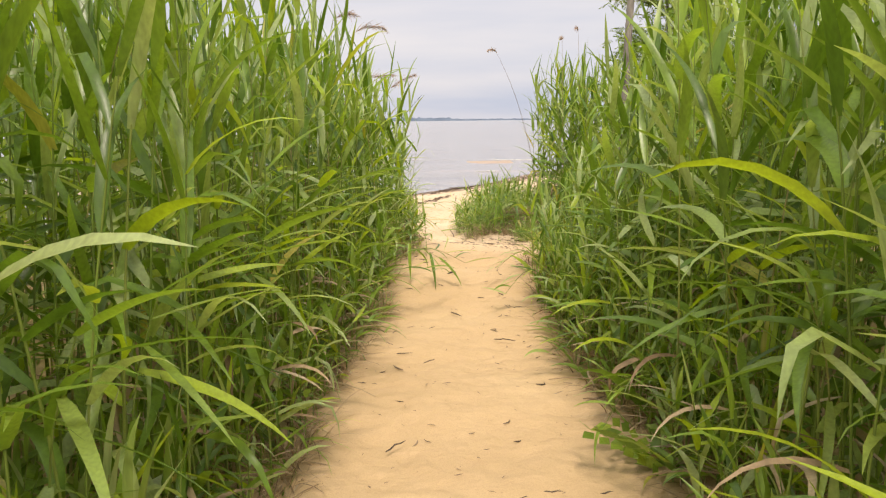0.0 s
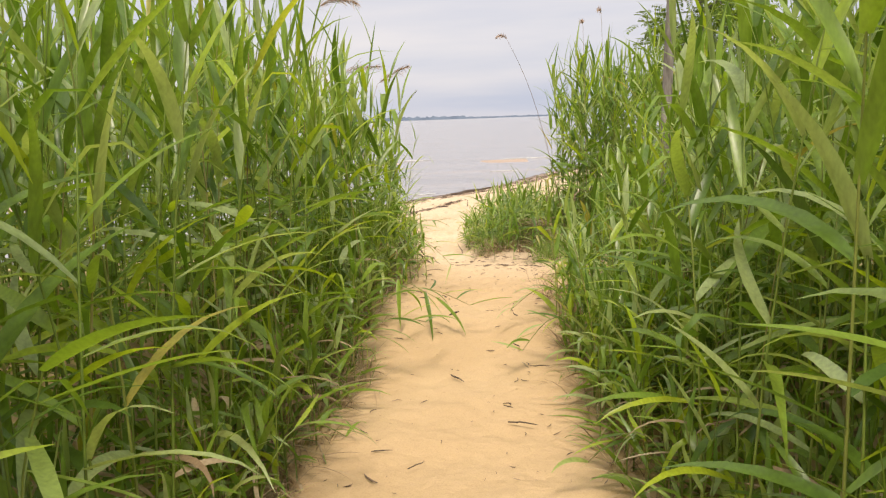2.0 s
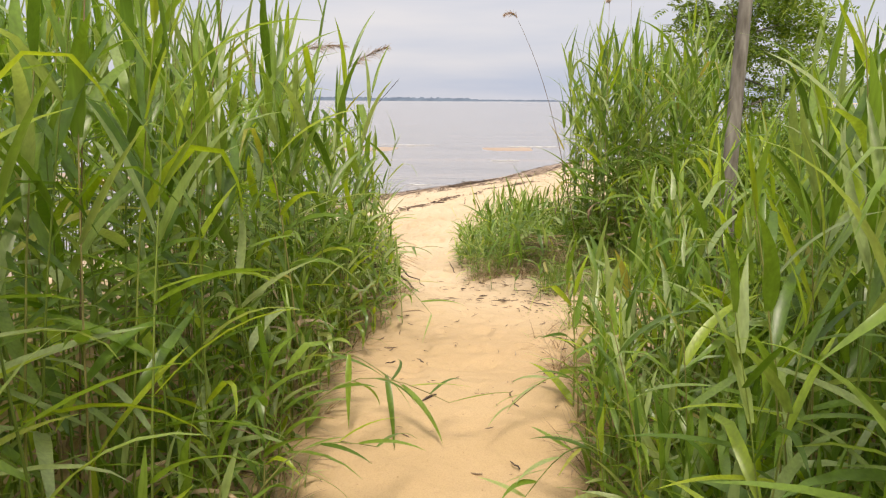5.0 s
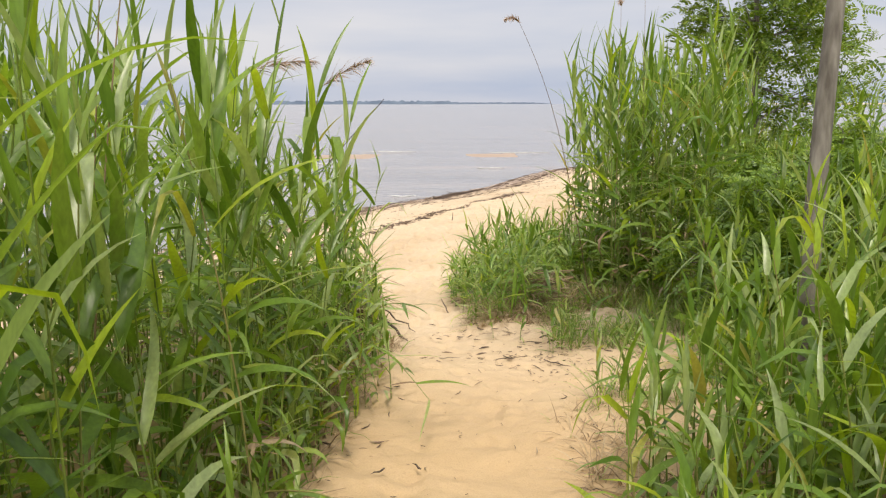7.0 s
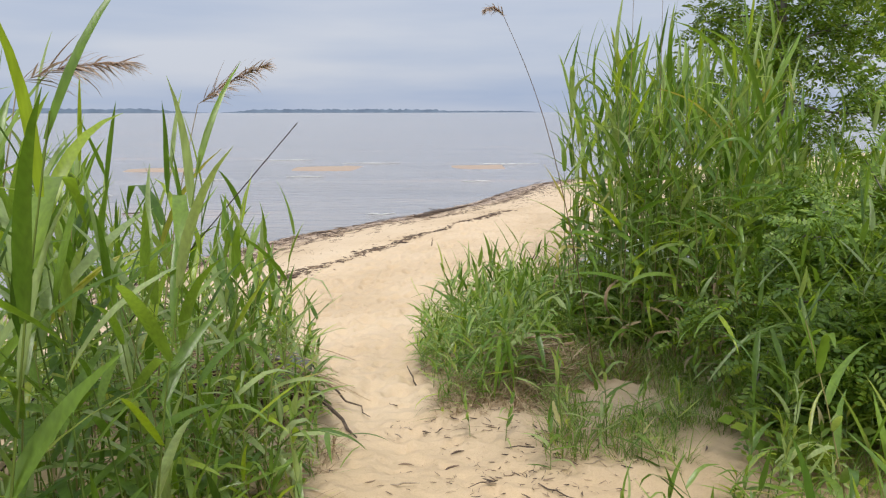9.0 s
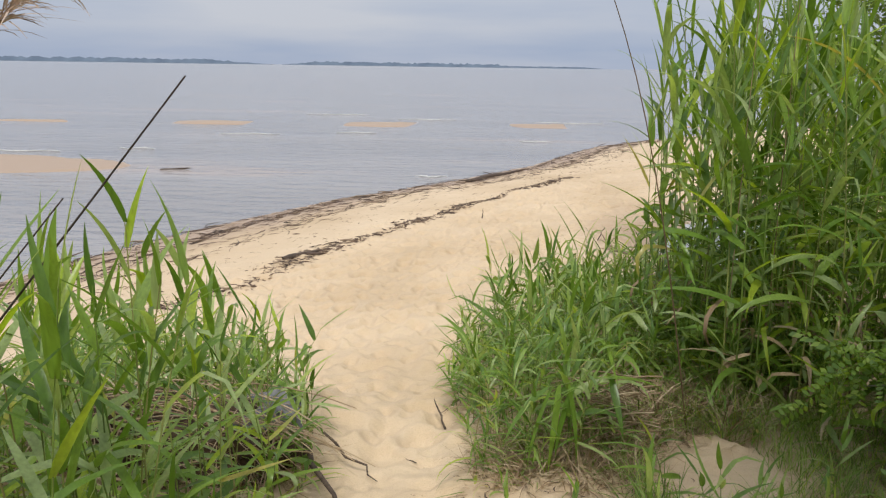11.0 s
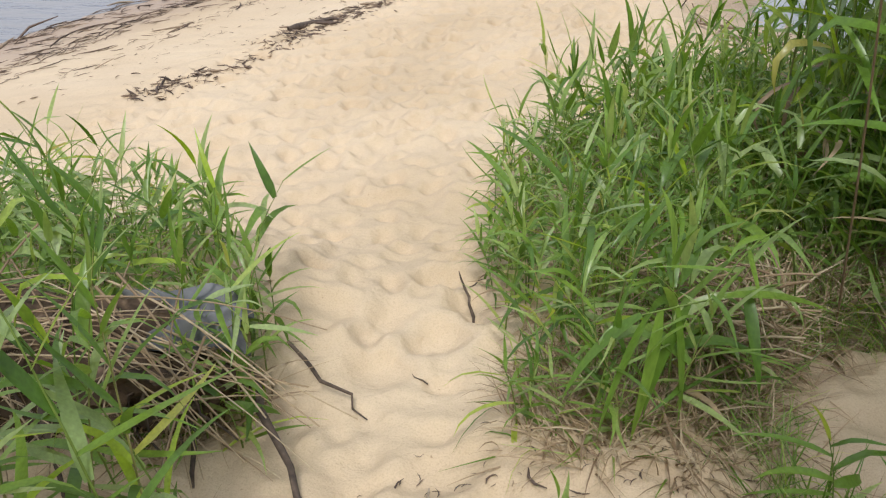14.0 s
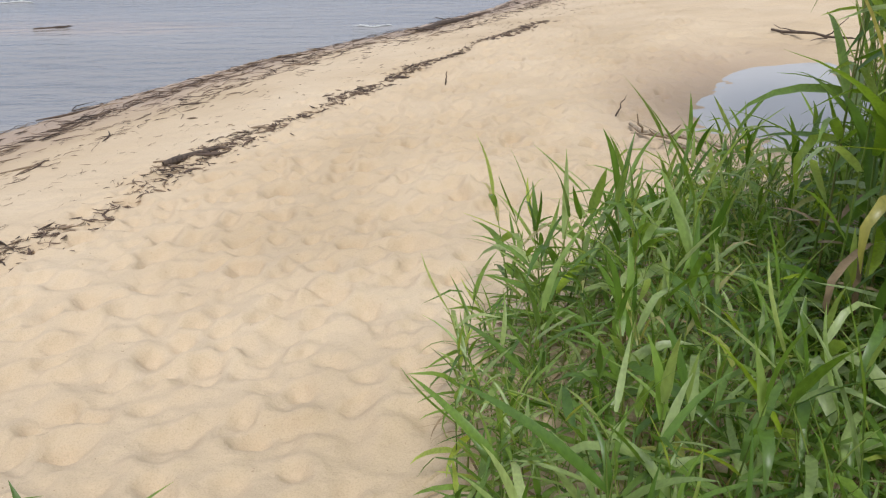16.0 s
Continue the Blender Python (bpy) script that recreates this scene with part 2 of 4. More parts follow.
M_SAND = sand_material()
M_FOAM = rough_material("foam", [(0.3, (0.42, 0.42, 0.41)), (0.7, (0.62, 0.62, 0.61))], 30.0, None, 0.7, 0.01)
M_WATER = water_material("lake_water", (0.25, 0.24, 0.235), 0.7)
M_POOL = water_material("pool_water", (0.42, 0.4, 0.38), 0.02)
M_BARK = rough_material("grey_bark", [(0.3, (0.1, 0.085, 0.07)), (0.55, (0.2, 0.18, 0.155)), (0.75, (0.31, 0.285, 0.25))], 28.0, (1, 1, 0.25))
M_DRIFT = rough_material("dark_driftwood", [(0.3, (0.035, 0.025, 0.02)), (0.6, (0.1, 0.07, 0.05)), (0.8, (0.2, 0.15, 0.11))], 40.0, (1, 1, 0.2))
M_PALEWOOD = rough_material("bleached_wood", [(0.3, (0.2, 0.15, 0.1)), (0.6, (0.36, 0.29, 0.21)), (0.8, (0.45, 0.38, 0.3))], 40.0, (1, 1, 0.2))
M_DEBRIS = leaf_material("plant_debris", [(0.0, (0.045, 0.03, 0.022)), (0.6, (0.13, 0.085, 0.06)), (1.0, (0.3, 0.22, 0.14))], 0.8, 0.0, (1, 1, 1), 40.0)
M_SOIL = rough_material("dark_root_soil", [(0.3, (0.03, 0.02, 0.014)), (0.6, (0.1, 0.065, 0.04)), (0.8, (0.2, 0.14, 0.09))], 22.0, None, 0.95, 0.02)
# blue-grey woods: the haze of distance is put into the base colour
M_FAR = rough_material("far_woods_haze_blue", [(0.3, (0.07, 0.1, 0.145)), (0.7, (0.11, 0.15, 0.2))], 0.02)
M_TARP = rough_material("weathered_plastic", [(0.3, (0.05, 0.05, 0.052)), (0.55, (0.14, 0.14, 0.145)), (0.8, (0.24, 0.235, 0.23))], 9.0, None, 0.8, 0.004)

# ---- small building helpers ----
RNG = np.random.default_rng(7)


def mesh_of(name, verts, faces, mat, smooth=True):
    me = bpy.data.meshes.new(name)
    verts = np.asarray(verts, dtype=np.float32)
    faces = np.asarray(faces, dtype=np.int32)
    k = faces.shape[1]
    me.vertices.add(len(verts))
    me.vertices.foreach_set("co", verts.ravel())
    me.loops.add(faces.size)
    me.loops.foreach_set("vertex_index", faces.ravel())
    me.polygons.add(len(faces))
    me.polygons.foreach_set("loop_start", np.arange(0, faces.size, k, dtype=np.int32))
    me.polygons.foreach_set("loop_total", np.full(len(faces), k, dtype=np.int32))
    if smooth:
        me.polygons.foreach_set("use_smooth", np.ones(len(faces), dtype=bool))
    me.update(calc_edges=True)
    me.materials.append(mat)
    return me


def part(name, me, parent, label=""):
    ob = new(name, me)
    ob.parent = parent
    return tagged(ob, label=label)


def joined(pieces):
    vs, fs, k = [], [], 0
    for v, f in pieces:
        vs.append(v)
        fs.append(f + k)
        k += len(v)
    return np.concatenate(vs), np.concatenate(fs)


def tube(points, radii, sides=6):
    """A tapered tube along points, as quads, with closed ends drawn to a point."""
    pts = np.asarray(points, dtype=float)
    n = len(pts)
    tan = np.gradient(pts, axis=0)
    tan /= np.linalg.norm(tan, axis=1)[:, None] + 1e-9
    up = np.where(np.abs(tan[:, 2:3]) > 0.9, np.array([[1.0, 0, 0]]), np.array([[0, 0, 1.0]]))
    u = np.cross(tan, up)
    u /= np.linalg.norm(u, axis=1)[:, None] + 1e-9
    w = np.cross(tan, u)
    a = np.arange(sides) * 2 * np.pi / sides
    r = np.asarray(radii, dtype=float)[:, None, None]
    v = pts[:, None, :] + r * (np.cos(a)[None, :, None] * u[:, None, :] + np.sin(a)[None, :, None] * w[:, None, :])
    i, j = np.meshgrid(np.arange(n - 1), np.arange(sides), indexing="ij")
    jn = (j + 1) % sides
    f = np.stack([i * sides + j, i * sides + jn, (i + 1) * sides + jn, (i + 1) * sides + j], -1).reshape(-1, 4)
    return v.reshape(-1, 3), f


def blade(base, azimuth, rise, length, width, droop, rng, seg=6, kink=0.0, twist=0.3):
    """One long leaf: a keeled strip that leaves its base at an angle, arches over and tapers to a point."""
    s = np.linspace(0, 1, seg + 1)
    ang = rise - droop * s ** 1.5
    if kink:
        ang = ang - kink * (s > 0.55)
    step = length / seg
    mid = (ang[1:] + ang[:-1]) / 2
    rr = np.concatenate([[0], np.cumsum(np.cos(mid) * step)])
    zz = np.concatenate([[0], np.cumsum(np.sin(mid) * step)])
    az = azimuth + twist * s * (rng.random() - 0.5) * 2
    pts = np.stack([base[0] + rr * np.cos(az), base[1] + rr * np.sin(az), base[2] + zz], -1)
    w = width * 0.5 * np.clip(np.minimum(0.45 + 2.6 * s, 1.0) * (1 - s ** 2.2) + 0.012, 0.02, 1)
    roll = (rng.random() - 0.5) * 1.2 + twist * 2.2 * s * (rng.random() - 0.5)
    side = np.stack([-np.sin(az), np.cos(az), np.zeros_like(az)], -1)
    nrm = np.stack([-np.sin(ang) * np.cos(az), -np.sin(ang) * np.sin(az), np.cos(ang)], -1)
    across = side * np.cos(roll)[..., None] + nrm * np.sin(roll)[..., None] if np.ndim(roll) else side * math.cos(roll) + nrm * math.sin(roll)
    lift = nrm * (w * 0.28)[:, None]
    v = np.stack([pts - across * w[:, None] + lift, pts, pts + across * w[:, None] + lift], 1).reshape(-1, 3)
    i = np.arange(seg)[:, None]
    f = np.concatenate([np.concatenate([3 * i, 3 * i + 1, 3 * i + 4, 3 * i + 3], 1), np.concatenate([3 * i + 1, 3 * i + 2, 3 * i + 5, 3 * i + 4], 1)])
    return v, f


def smooth01(a, b, x):
    t = np.clip((x - a) / (b - a), 0, 1)
    return t * t * (3 - 2 * t)


# ---- ground: one sheet of sand, dune behind, beach, lake bed and out to the horizon ----
WATER_Z = -0.8


def shore_x(y):
    return np.interp(y, [-60, 13, 15.8, 17.8, 20.1, 22.6, 25.3, 28.8, 34.8, 40, 60, 400], [-29, -6.7, -5.8, -5.2, -4.3, -3.1, -1.2, 0.8, 3.2, 7, 30, 700])


def wavelets(x, y, seed, size, count=16):
    g = np.random.default_rng(seed)
    out = np.zeros_like(x)
    for _ in range(count):
        a, k = g.random() * 6.283, (0.6 + 0.9 * g.random()) / size
        out += np.sin((x * math.cos(a) + y * math.sin(a)) * k * 6.283 + g.random() * 6.283)
    return out / math.sqrt(count)


def hump(x, y, cx, cy, rx, ry, h):
    return h * np.exp(-(((x - cx) / rx) ** 2 + ((y - cy) / ry) ** 2) ** 1.4)


def trodden(x, y, cell, seed):
    """Overlapping shallow prints: rounded pits that meet in soft crests, from 0 in a pit to 1 on a crest."""
    g = np.random.default_rng(seed)
    n = 128
    jx, jy, deep = g.uniform(0.08, 0.92, (n, n)), g.uniform(0.08, 0.92, (n, n)), g.uniform(0.0, 1.0, (n, n)) ** 1.3
    turn, slim = g.uniform(0, 3.1416, (n, n)), g.uniform(1.0, 1.7, (n, n))
    u, w = x / cell, y / cell
    cu, cw = np.floor(u).astype(int), np.floor(w).astype(int)
    out = np.zeros_like(x)
    for du in (-1, 0, 1):
        for dw in (-1, 0, 1):
            i, j = (cu + du) % n, (cw + dw) % n
            a, b = u - (cu + du + jx[i, j]), w - (cw + dw + jy[i, j])
            c, sn = np.cos(turn[i, j]), np.sin(turn[i, j])
            q = ((a * c + b * sn) * slim[i, j] ** -0.5) ** 2 + ((b * c - a * sn) * slim[i, j] ** 0.5) ** 2
            out += -deep[i, j] * np.exp(-(q / 0.16) ** 1.6) + 0.3 * deep[i, j] * np.exp(-((np.sqrt(q) - 0.62) / 0.17) ** 2)
    return out


POOL_AT, POOL_WAY, POOL_LONG, POOL_WIDE, POOL_Z = (3.3, 17.8), (0.4, 0.917), 2.2, 0.8, -0.37


def pool_reach(x, y):
    """1 on the pool's edge, less inside it."""
    dx, dy = x - POOL_AT[0], y - POOL_AT[1]
    a, b = dx * POOL_WAY[0] + dy * POOL_WAY[1], dx * POOL_WAY[1] - dy * POOL_WAY[0]
    t = np.arctan2(b / POOL_WIDE, a / POOL_LONG)
    return np.sqrt((a / POOL_LONG) ** 2 + (b / POOL_WIDE) ** 2) / (1 + 0.07 * np.sin(3 * t + 1) + 0.05 * np.sin(5 * t))


def ground_z(x, y, fine=True):
    x, y = np.asarray(x, dtype=float), np.asarray(y, dtype=float)
    u = x - shore_x(y)
    beach = WATER_Z + np.where(u > 0, 0.083 * u, 0.05 * u)
    beach = np.minimum(beach, -0.2 - 0.25 * np.exp(-np.clip(beach + 0.5, 0, 9) * 6))
    beach = np.where(u > 30, beach + np.minimum((u - 30) * 0.01, 1.0), np.maximum(beach, -2.2))
    lane = np.interp(y, [-60, 4, 5.5, 7.3, 8.7, 9.7, 10.4, 11.5], [0, 0, 0.05, 0.22, 0.15, -0.03, -0.14, -0.22])
    side = np.abs(x - 0.1)
    lane = lane + 0.1 * smooth01(0.5, 1.6, side) * smooth01(-1, 3, y)
    inland = 1 - smooth01(9.9, 11.9, y + 0.25 * np.clip(-x, 0, 30))
    z = beach * (1 - inland) + lane * inland
    z = z + hump(x, y, 1.05, 11.4, 0.75, 1.3, 0.36) + hump(x, y, 2.4, 11.6, 1.6, 1.8, 0.35) + hump(x, y, -1.5, 11.15, 0.85, 0.75, 0.32) - hump(x, y, -1.2, 9.95, 0.6, 0.35, 0.1)
    z = z + hump(x, y, 2.6, 14.5, 1.2, 1.6, 0.1)
    r = pool_reach(x, y)
    z = np.minimum(z, POOL_Z - 0.12 + 0.12 * np.minimum(r, 1.0) + 0.13 * np.maximum(r - 1, 0))
    bars = hump(x, y - 0.12 * (x + 6), -6, 43.4, 24, 1.5, 2.4) + hump(x, y, -17.5, 26.8, 7, 2.4, 2.0)
    z = np.where(u < -1, np.minimum(z + bars, WATER_Z + np.where(y > 36, -0.012, 0.02) + 0.03 * wavelets(x, y, 3, 6.0, 6)), z)
    if fine:
        dry = smooth01(-0.72, -0.5, z)
        lee = smooth01(10.3, 12.0, y)
        z = z + dry * (0.004 + 0.004 * lee) * wavelets(x, y, 5, 0.34) + dry * 0.002 * wavelets(x, y, 16, 0.11) + 0.02 * wavelets(x, y, 8, 1.7, 8) * dry
        z = z + 0.004 * wavelets(x, y, 9, 0.35) * (1 - dry) * (u > 0)
        trod = smooth01(10.0, 11.6, y) * dry * (1 - smooth01(0.9, 0.4, x - shore_x(y) - 2.4)) * smooth01(0.0, 0.5, r - 1)
        path = smooth01(1.4, 0.7, np.abs(x - 0.1)) * (1 - smooth01(10.0, 11.6, y)) * dry * (0.3 + 0.7 * smooth01(6.0, 9.0, y))
        z = z + (0.056 * trod + 0.03 * path) * trodden(x, y, 0.25, 12) + (0.04 * trod + 0.024 * path) * trodden(x + 0.31, y, 0.14, 13)
    return z


def spaced(stops):
    out = []
    for (a, d), (b, _) in zip(stops[:-1], stops[1:]):
        out.append(np.arange(a, b - d * 0.5, d))
    return np.concatenate(out + [np.array([stops[-1][0]])])


gx = spaced([(-4500, 900), (-900, 150), (-150, 20), (-30, 1.0), (-12, 0.4), (-5.2, 0.07), (-3.3, 0.024), (2.2, 0.05), (3.8, 0.25), (9, 2), (31, 20), (151, 150), (901, 900), (4501, 1)])
gy = spaced([(-4500, 900), (-900, 150), (-150, 20), (-30, 2.5), (-5, 0.3), (1.2, 0.034), (10.2, 0.023), (17.5, 0.045), (22, 0.09), (28, 0.5), (60, 4), (140, 20), (300, 150), (900, 900), (4500, 1)])
X, Y = np.meshgrid(gx, gy)
Z = ground_z(X, Y)
iy, ix = np.meshgrid(np.arange(len(gy) - 1), np.arange(len(gx) - 1), indexing="ij")
c0 = (iy * len(gx) + ix).ravel()
gfaces = np.stack([c0, c0 + 1, c0 + 1 + len(gx), c0 + len(gx)], -1)
ground = tagged(new("ground", mesh_of("ground", np.stack([X, Y, Z], -1).reshape(-1, 3), gfaces, M_SAND)), "pale golden sand of path, dune and beach with footprints", "sand", kind="structure")


def gz(x, y):
    return float(ground_z(np.array([x]), np.array([y]), False)[0])


# ---- lake ----
lx = spaced([(-4500, 1500), (-60, 6), (60, 1500), (4500, 1)])
ly = spaced([(-4500, 1400), (-60, 6), (120, 300), (4490, 1)])
LX, LY = np.meshgrid(lx, ly)
iy, ix = np.meshgrid(np.arange(len(ly) - 1), np.arange(len(lx) - 1), indexing="ij")
c0 = (iy * len(lx) + ix).ravel()
lake = new("water", mesh_of("water", np.stack([LX, LY, np.full_like(LX, WATER_Z)], -1).reshape(-1, 3), np.stack([c0, c0 + 1, c0 + 1 + len(lx), c0 + len(lx)], -1), M_WATER))
tagged(lake, "calm grey lake water with light ripples under clouds", "water", kind="structure")

pa = np.arange(40) * 2 * np.pi / 40
pr = (1.0 + 0.07 * np.sin(3 * pa + 1) + 0.05 * np.sin(5 * pa)) * 1.04
pl, pw = POOL_LONG * pr * np.cos(pa), POOL_WIDE * pr * np.sin(pa)
rim = np.stack([POOL_AT[0] + pl * POOL_WAY[0] + pw * POOL_WAY[1], POOL_AT[1] + pl * POOL_WAY[1] - pw * POOL_WAY[0], np.full(40, POOL_Z)], -1)
pv = np.concatenate([[(*POOL_AT, POOL_Z)], rim])
pf = np.array([[0, 1 + (k + 1) % 40, 1 + k] for k in range(40)])
tagged(new("pool_water", mesh_of("pool", pv, pf, M_POOL)), "still shallow pool on the sand reflecting the sky", "puddle", kind="structure")

def breaker(x, y, length, seed):
    """A thin curl of foam on a low wave: a bead of uneven width, thinning out at both ends."""
    g = np.random.default_rng(seed)
    t = np.linspace(0, 1, 26)
    pts = np.stack([x + (t - 0.5) * length, y + 0.12 * np.sin(t * 9 + seed) + 0.1 * length * (t - 0.5), np.full(26, WATER_Z + 0.012)], -1)
    rad = np.sin(np.pi * t) ** 0.6 * g.uniform(0.008, 0.035, 26) + 0.003
    ob = new("wave_foam", mesh_of("wave_foam", *tube(pts, rad, 6), M_FOAM))
    return tagged(ob, "thin white foam line of a small breaking wave", "foam", kind="structure")


for k, (wx, wy, wl2) in enumerate([(-1.6, 26.2, 0.8), (-14.0, 29.6, 2.2), (-11.2, 31.0, 1.2), (-9.6, 37.0, 2.4), (-5.8, 38.5, 1.6), (-3.9, 47.2, 3.0), (3.1, 46.6, 3.4), (-9.0, 50.0, 3.5), (1.2, 36.2, 1.2)]):
    breaker(wx, wy, wl2, k)

# far shores, their distance haze painted in as blue
def far_shore(x0, x1, y, height, seed):
    g = np.random.default_rng(seed)
    n = 120
    s = np.linspace(0, 1, n)
    xs = x0 + (x1 - x0) * s
    h = height * np.clip(np.sin(np.pi * s) * 2.2, 0, 1) * (0.75 + 0.5 * g.random(n))
    front = np.stack([xs, np.full(n, y), np.full(n, WATER_Z - 1)], -1)
    top = np.stack([xs, np.full(n, y + 30.0), h], -1)
    back = np.stack([xs, np.full(n, y + 160.0), np.full(n, WATER_Z - 1)], -1)
    v = np.concatenate([front, top, back])
    i = np.arange(n - 1)
    f = np.concatenate([np.stack([i, i + 1, i + 1 + n, i + n], -1), np.stack([i + n, i + 1 + n, i + 1 + 2 * n, i + 2 * n], -1)])
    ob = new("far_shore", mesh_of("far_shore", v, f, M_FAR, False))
    return tagged(ob, "low wooded far shore with blue haze in its colour on the horizon", "shore", kind="structure")


far_shore(-2600, -880, 2900, 15, 1)
far_shore(-950, 60, 3300, 13, 2)
far_shore(-200, 430, 3900, 7, 3)


# ---- reeds ----
LANE_Y = [-2, -0.3, 1.2, 2.5, 3.4, 4.7, 5.6, 7.5, 8.4, 9, 10]
LANE_X = [0.1, 0.115, 0.2, 0.36, 0.05, 0.18, 0.24, 0.32, 0.2, 0.18, 0.0]


def left_edge(y):
    return np.interp(y, [-3, 0, 2, 3.5, 4.5, 5.6, 7, 8.2, 9.5, 10.2], [-0.75, -0.72, -0.7, -0.68, -0.64, -0.55, -0.6, -0.52, -0.46, -0.5])


def right_edge(y):
    return np.interp(y, [-3, 2, 3.2, 4, 5.1, 6, 7.2, 8.2], [0.88, 0.98, 1.0, 0.87, 0.77, 0.74, 0.74, 0.72])


def left_height(x, y):
    return np.interp(y, [2, 4, 5.6, 6.8, 8, 9, 10.2], [2.25, 2.1, 1.95, 1.84, 1.58, 1.3, 0.92])


def right_height(x, y):
    near = np.interp(y, [2.6, 3.6, 4.3, 5, 5.8, 6.6, 8.2], [2.25, 2.05, 1.6, 1.15, 0.9, 0.8, 0.7])
    deep = np.interp(y, [4, 5, 5.8, 6.4, 8.2], [2.3, 2.1, 1.75, 1.35, 1.1])
    k = np.clip((x - 0.95) / 0.55, 0, 1)
    return near * (1 - k) + deep * k


def in_lane(v, margin=0.3):
    """True where points stand out into the clear lane at head height."""
    return (np.abs(v[:, 0] - np.interp(v[:, 1], LANE_Y, LANE_X)) < margin) & (v[:, 2] > 0.85) & (v[:, 1] < 10.4)


def reed_pieces(seed, height=2.2, leaves=15, size=1.0, seg=6, dry_low=0.3, narrow=1.0, flat=0.0, kind_name="leaf"):
    """The pieces of one reed: (kind, vertices, faces) for its stem and each of its leaves."""
    g = np.random.default_rng(seed)
    lean_a, lean = g.random() * 6.283, (g.uniform(0.02, 0.16) + 0.7 * flat * g.random()) * height
    s = np.linspace(0, 1, 6)
    sx, sy = lean * s ** 1.8 * math.cos(lean_a), lean * s ** 1.8 * math.sin(lean_a)
    pts = np.stack([sx, sy, s * height * 0.93], -1)
    pieces = [("stem", *tube(pts, np.linspace(0.0055, 0.0018, 6) * (0.6 + 0.4 * size), 5))]
    a = g.random() * 6.283
    for k in range(leaves):
        f = 0.05 + 0.94 * (k + g.uniform(-0.3, 0.3)) / (leaves - 1)
        f = min(max(f, 0.04), 1.0)
        base = np.array([np.interp(f, s, sx), np.interp(f, s, sy), f * height * 0.93])
        a += math.pi + g.normal(0, 0.55)
        if f > 0.86:
            rise, droop, length = g.uniform(1.2, 1.52), g.uniform(0.0, 0.45), g.uniform(0.28, 0.44)
        elif f > 0.6:
            rise, droop, length = g.uniform(0.8, 1.3), g.uniform(0.15, 1.2), g.uniform(0.36, 0.56)
        else:
            rise, droop, length = g.uniform(0.3, 1.0), g.uniform(0.25, 1.5), g.uniform(0.32, 0.54)
        kink = g.uniform(0.5, 1.5) if g.random() < 0.2 and f < 0.92 else 0.0
        kind = kind_name
        rise -= flat * g.uniform(0.3, 1.3)
        if f < 0.3 and g.random() < dry_low:
            kind, rise, droop, length = "dry_leaf", g.uniform(-0.2, 0.5), g.uniform(0.6, 1.4), length * 0.8
        width = g.uniform(0.026, 0.054) * (0.8 if f > 0.9 else 1.0) * (0.6 if kind == "dry_leaf" else 1.0)
        pieces.append((kind, *blade(base, a, rise, length * size, width * narrow * (0.5 + 0.5 * size), droop, g, seg, kink, 0.5)))
    return pieces


MATS = {"blade": M_GRASS, "stem": M_STEM, "leaf": M_REED, "dry_leaf": M_DRY}
TALL = [reed_pieces(100 + k) for k in range(12)]
TUFT = [reed_pieces(800 + k, 0.75, 11, 0.72, 5, 0.9, 0.6 + 0.06 * k, 0.45 if k % 2 else 0.04, "blade") for k in range(10)]
SHORT = [reed_pieces(300 + k, 0.75, 9, 0.68, 5, 0.4) for k in range(10)]


def build_reed(pieces, label, group):
    """A reed as a thing: an Empty at its foot with the stem and each leaf under it."""
    root = new("reed")
    root.empty_display_size = 0.05
    for kind, v, f in pieces:
        part(kind, mesh_of(kind, v, f, MATS[kind]), root, "dry brown leaf" if kind == "dry_leaf" else "")
    return tagged(root, label, "reed", group)


def scatter(x0, x1, y0, y1, spacing, keep, seed):
    g = np.random.default_rng(seed)
    out = []
    for y in np.arange(y0, y1, spacing):
        for x in np.arange(x0, x1, spacing):
            px, py = x + g.uniform(-0.5, 0.5) * spacing, y + g.uniform(-0.5, 0.5) * spacing
            if keep(px, py):
                out.append((px, py))
    return out


def stuff(name, picks, label, category):
    """Many plants joined into one mesh for each material: picks are (pieces, x, y, z, turn, scale xy, scale z)."""
    bins = {}
    for pieces, x, y, z, turn, sxy, sz in picks:
        c, s = math.cos(turn) * sxy, math.sin(turn) * sxy
        for kind, v, f in pieces:
            w = np.stack([x + v[:, 0] * c - v[:, 1] * s, y + v[:, 0] * s + v[:, 1] * c, z + v[:, 2] * sz], -1)
            if in_lane(w).any():
                continue
            bins.setdefault(kind, []).append((w, f))
    mats = list(bins)
    vs, fs, ms = [], [], []
    k = 0
    for i, kind in enumerate(mats):
        v, f = joined(bins[kind])
        vs.append(v)
        fs.append(f + k)
        ms.append(np.full(len(f), i, dtype=np.int32))
        k += len(v)
    me = mesh_of(name, np.concatenate(vs), np.concatenate(fs), MATS[mats[0]])
    for kind in mats[1:]:
        me.materials.append(MATS[kind])
    me.polygons.foreach_set("material_index", np.concatenate(ms))
    return tagged(new(name, me), label, category, kind="stuff")


BAND = 0.52
g_pick = np.random.default_rng(21)


def pick(variants, x, y, height, full):
    s = height / full * g_pick.uniform(0.84, 1.12)
    return (variants[g_pick.integers(len(variants))], x, y, gz(x, y) - 0.02, g_pick.random() * 6.283, 0.35 + 0.65 * s if s < 1 else s, s)


def trunk_gap(x, y):
    return (x - 1.63) ** 2 + (y - 7.4) ** 2 > 0.05


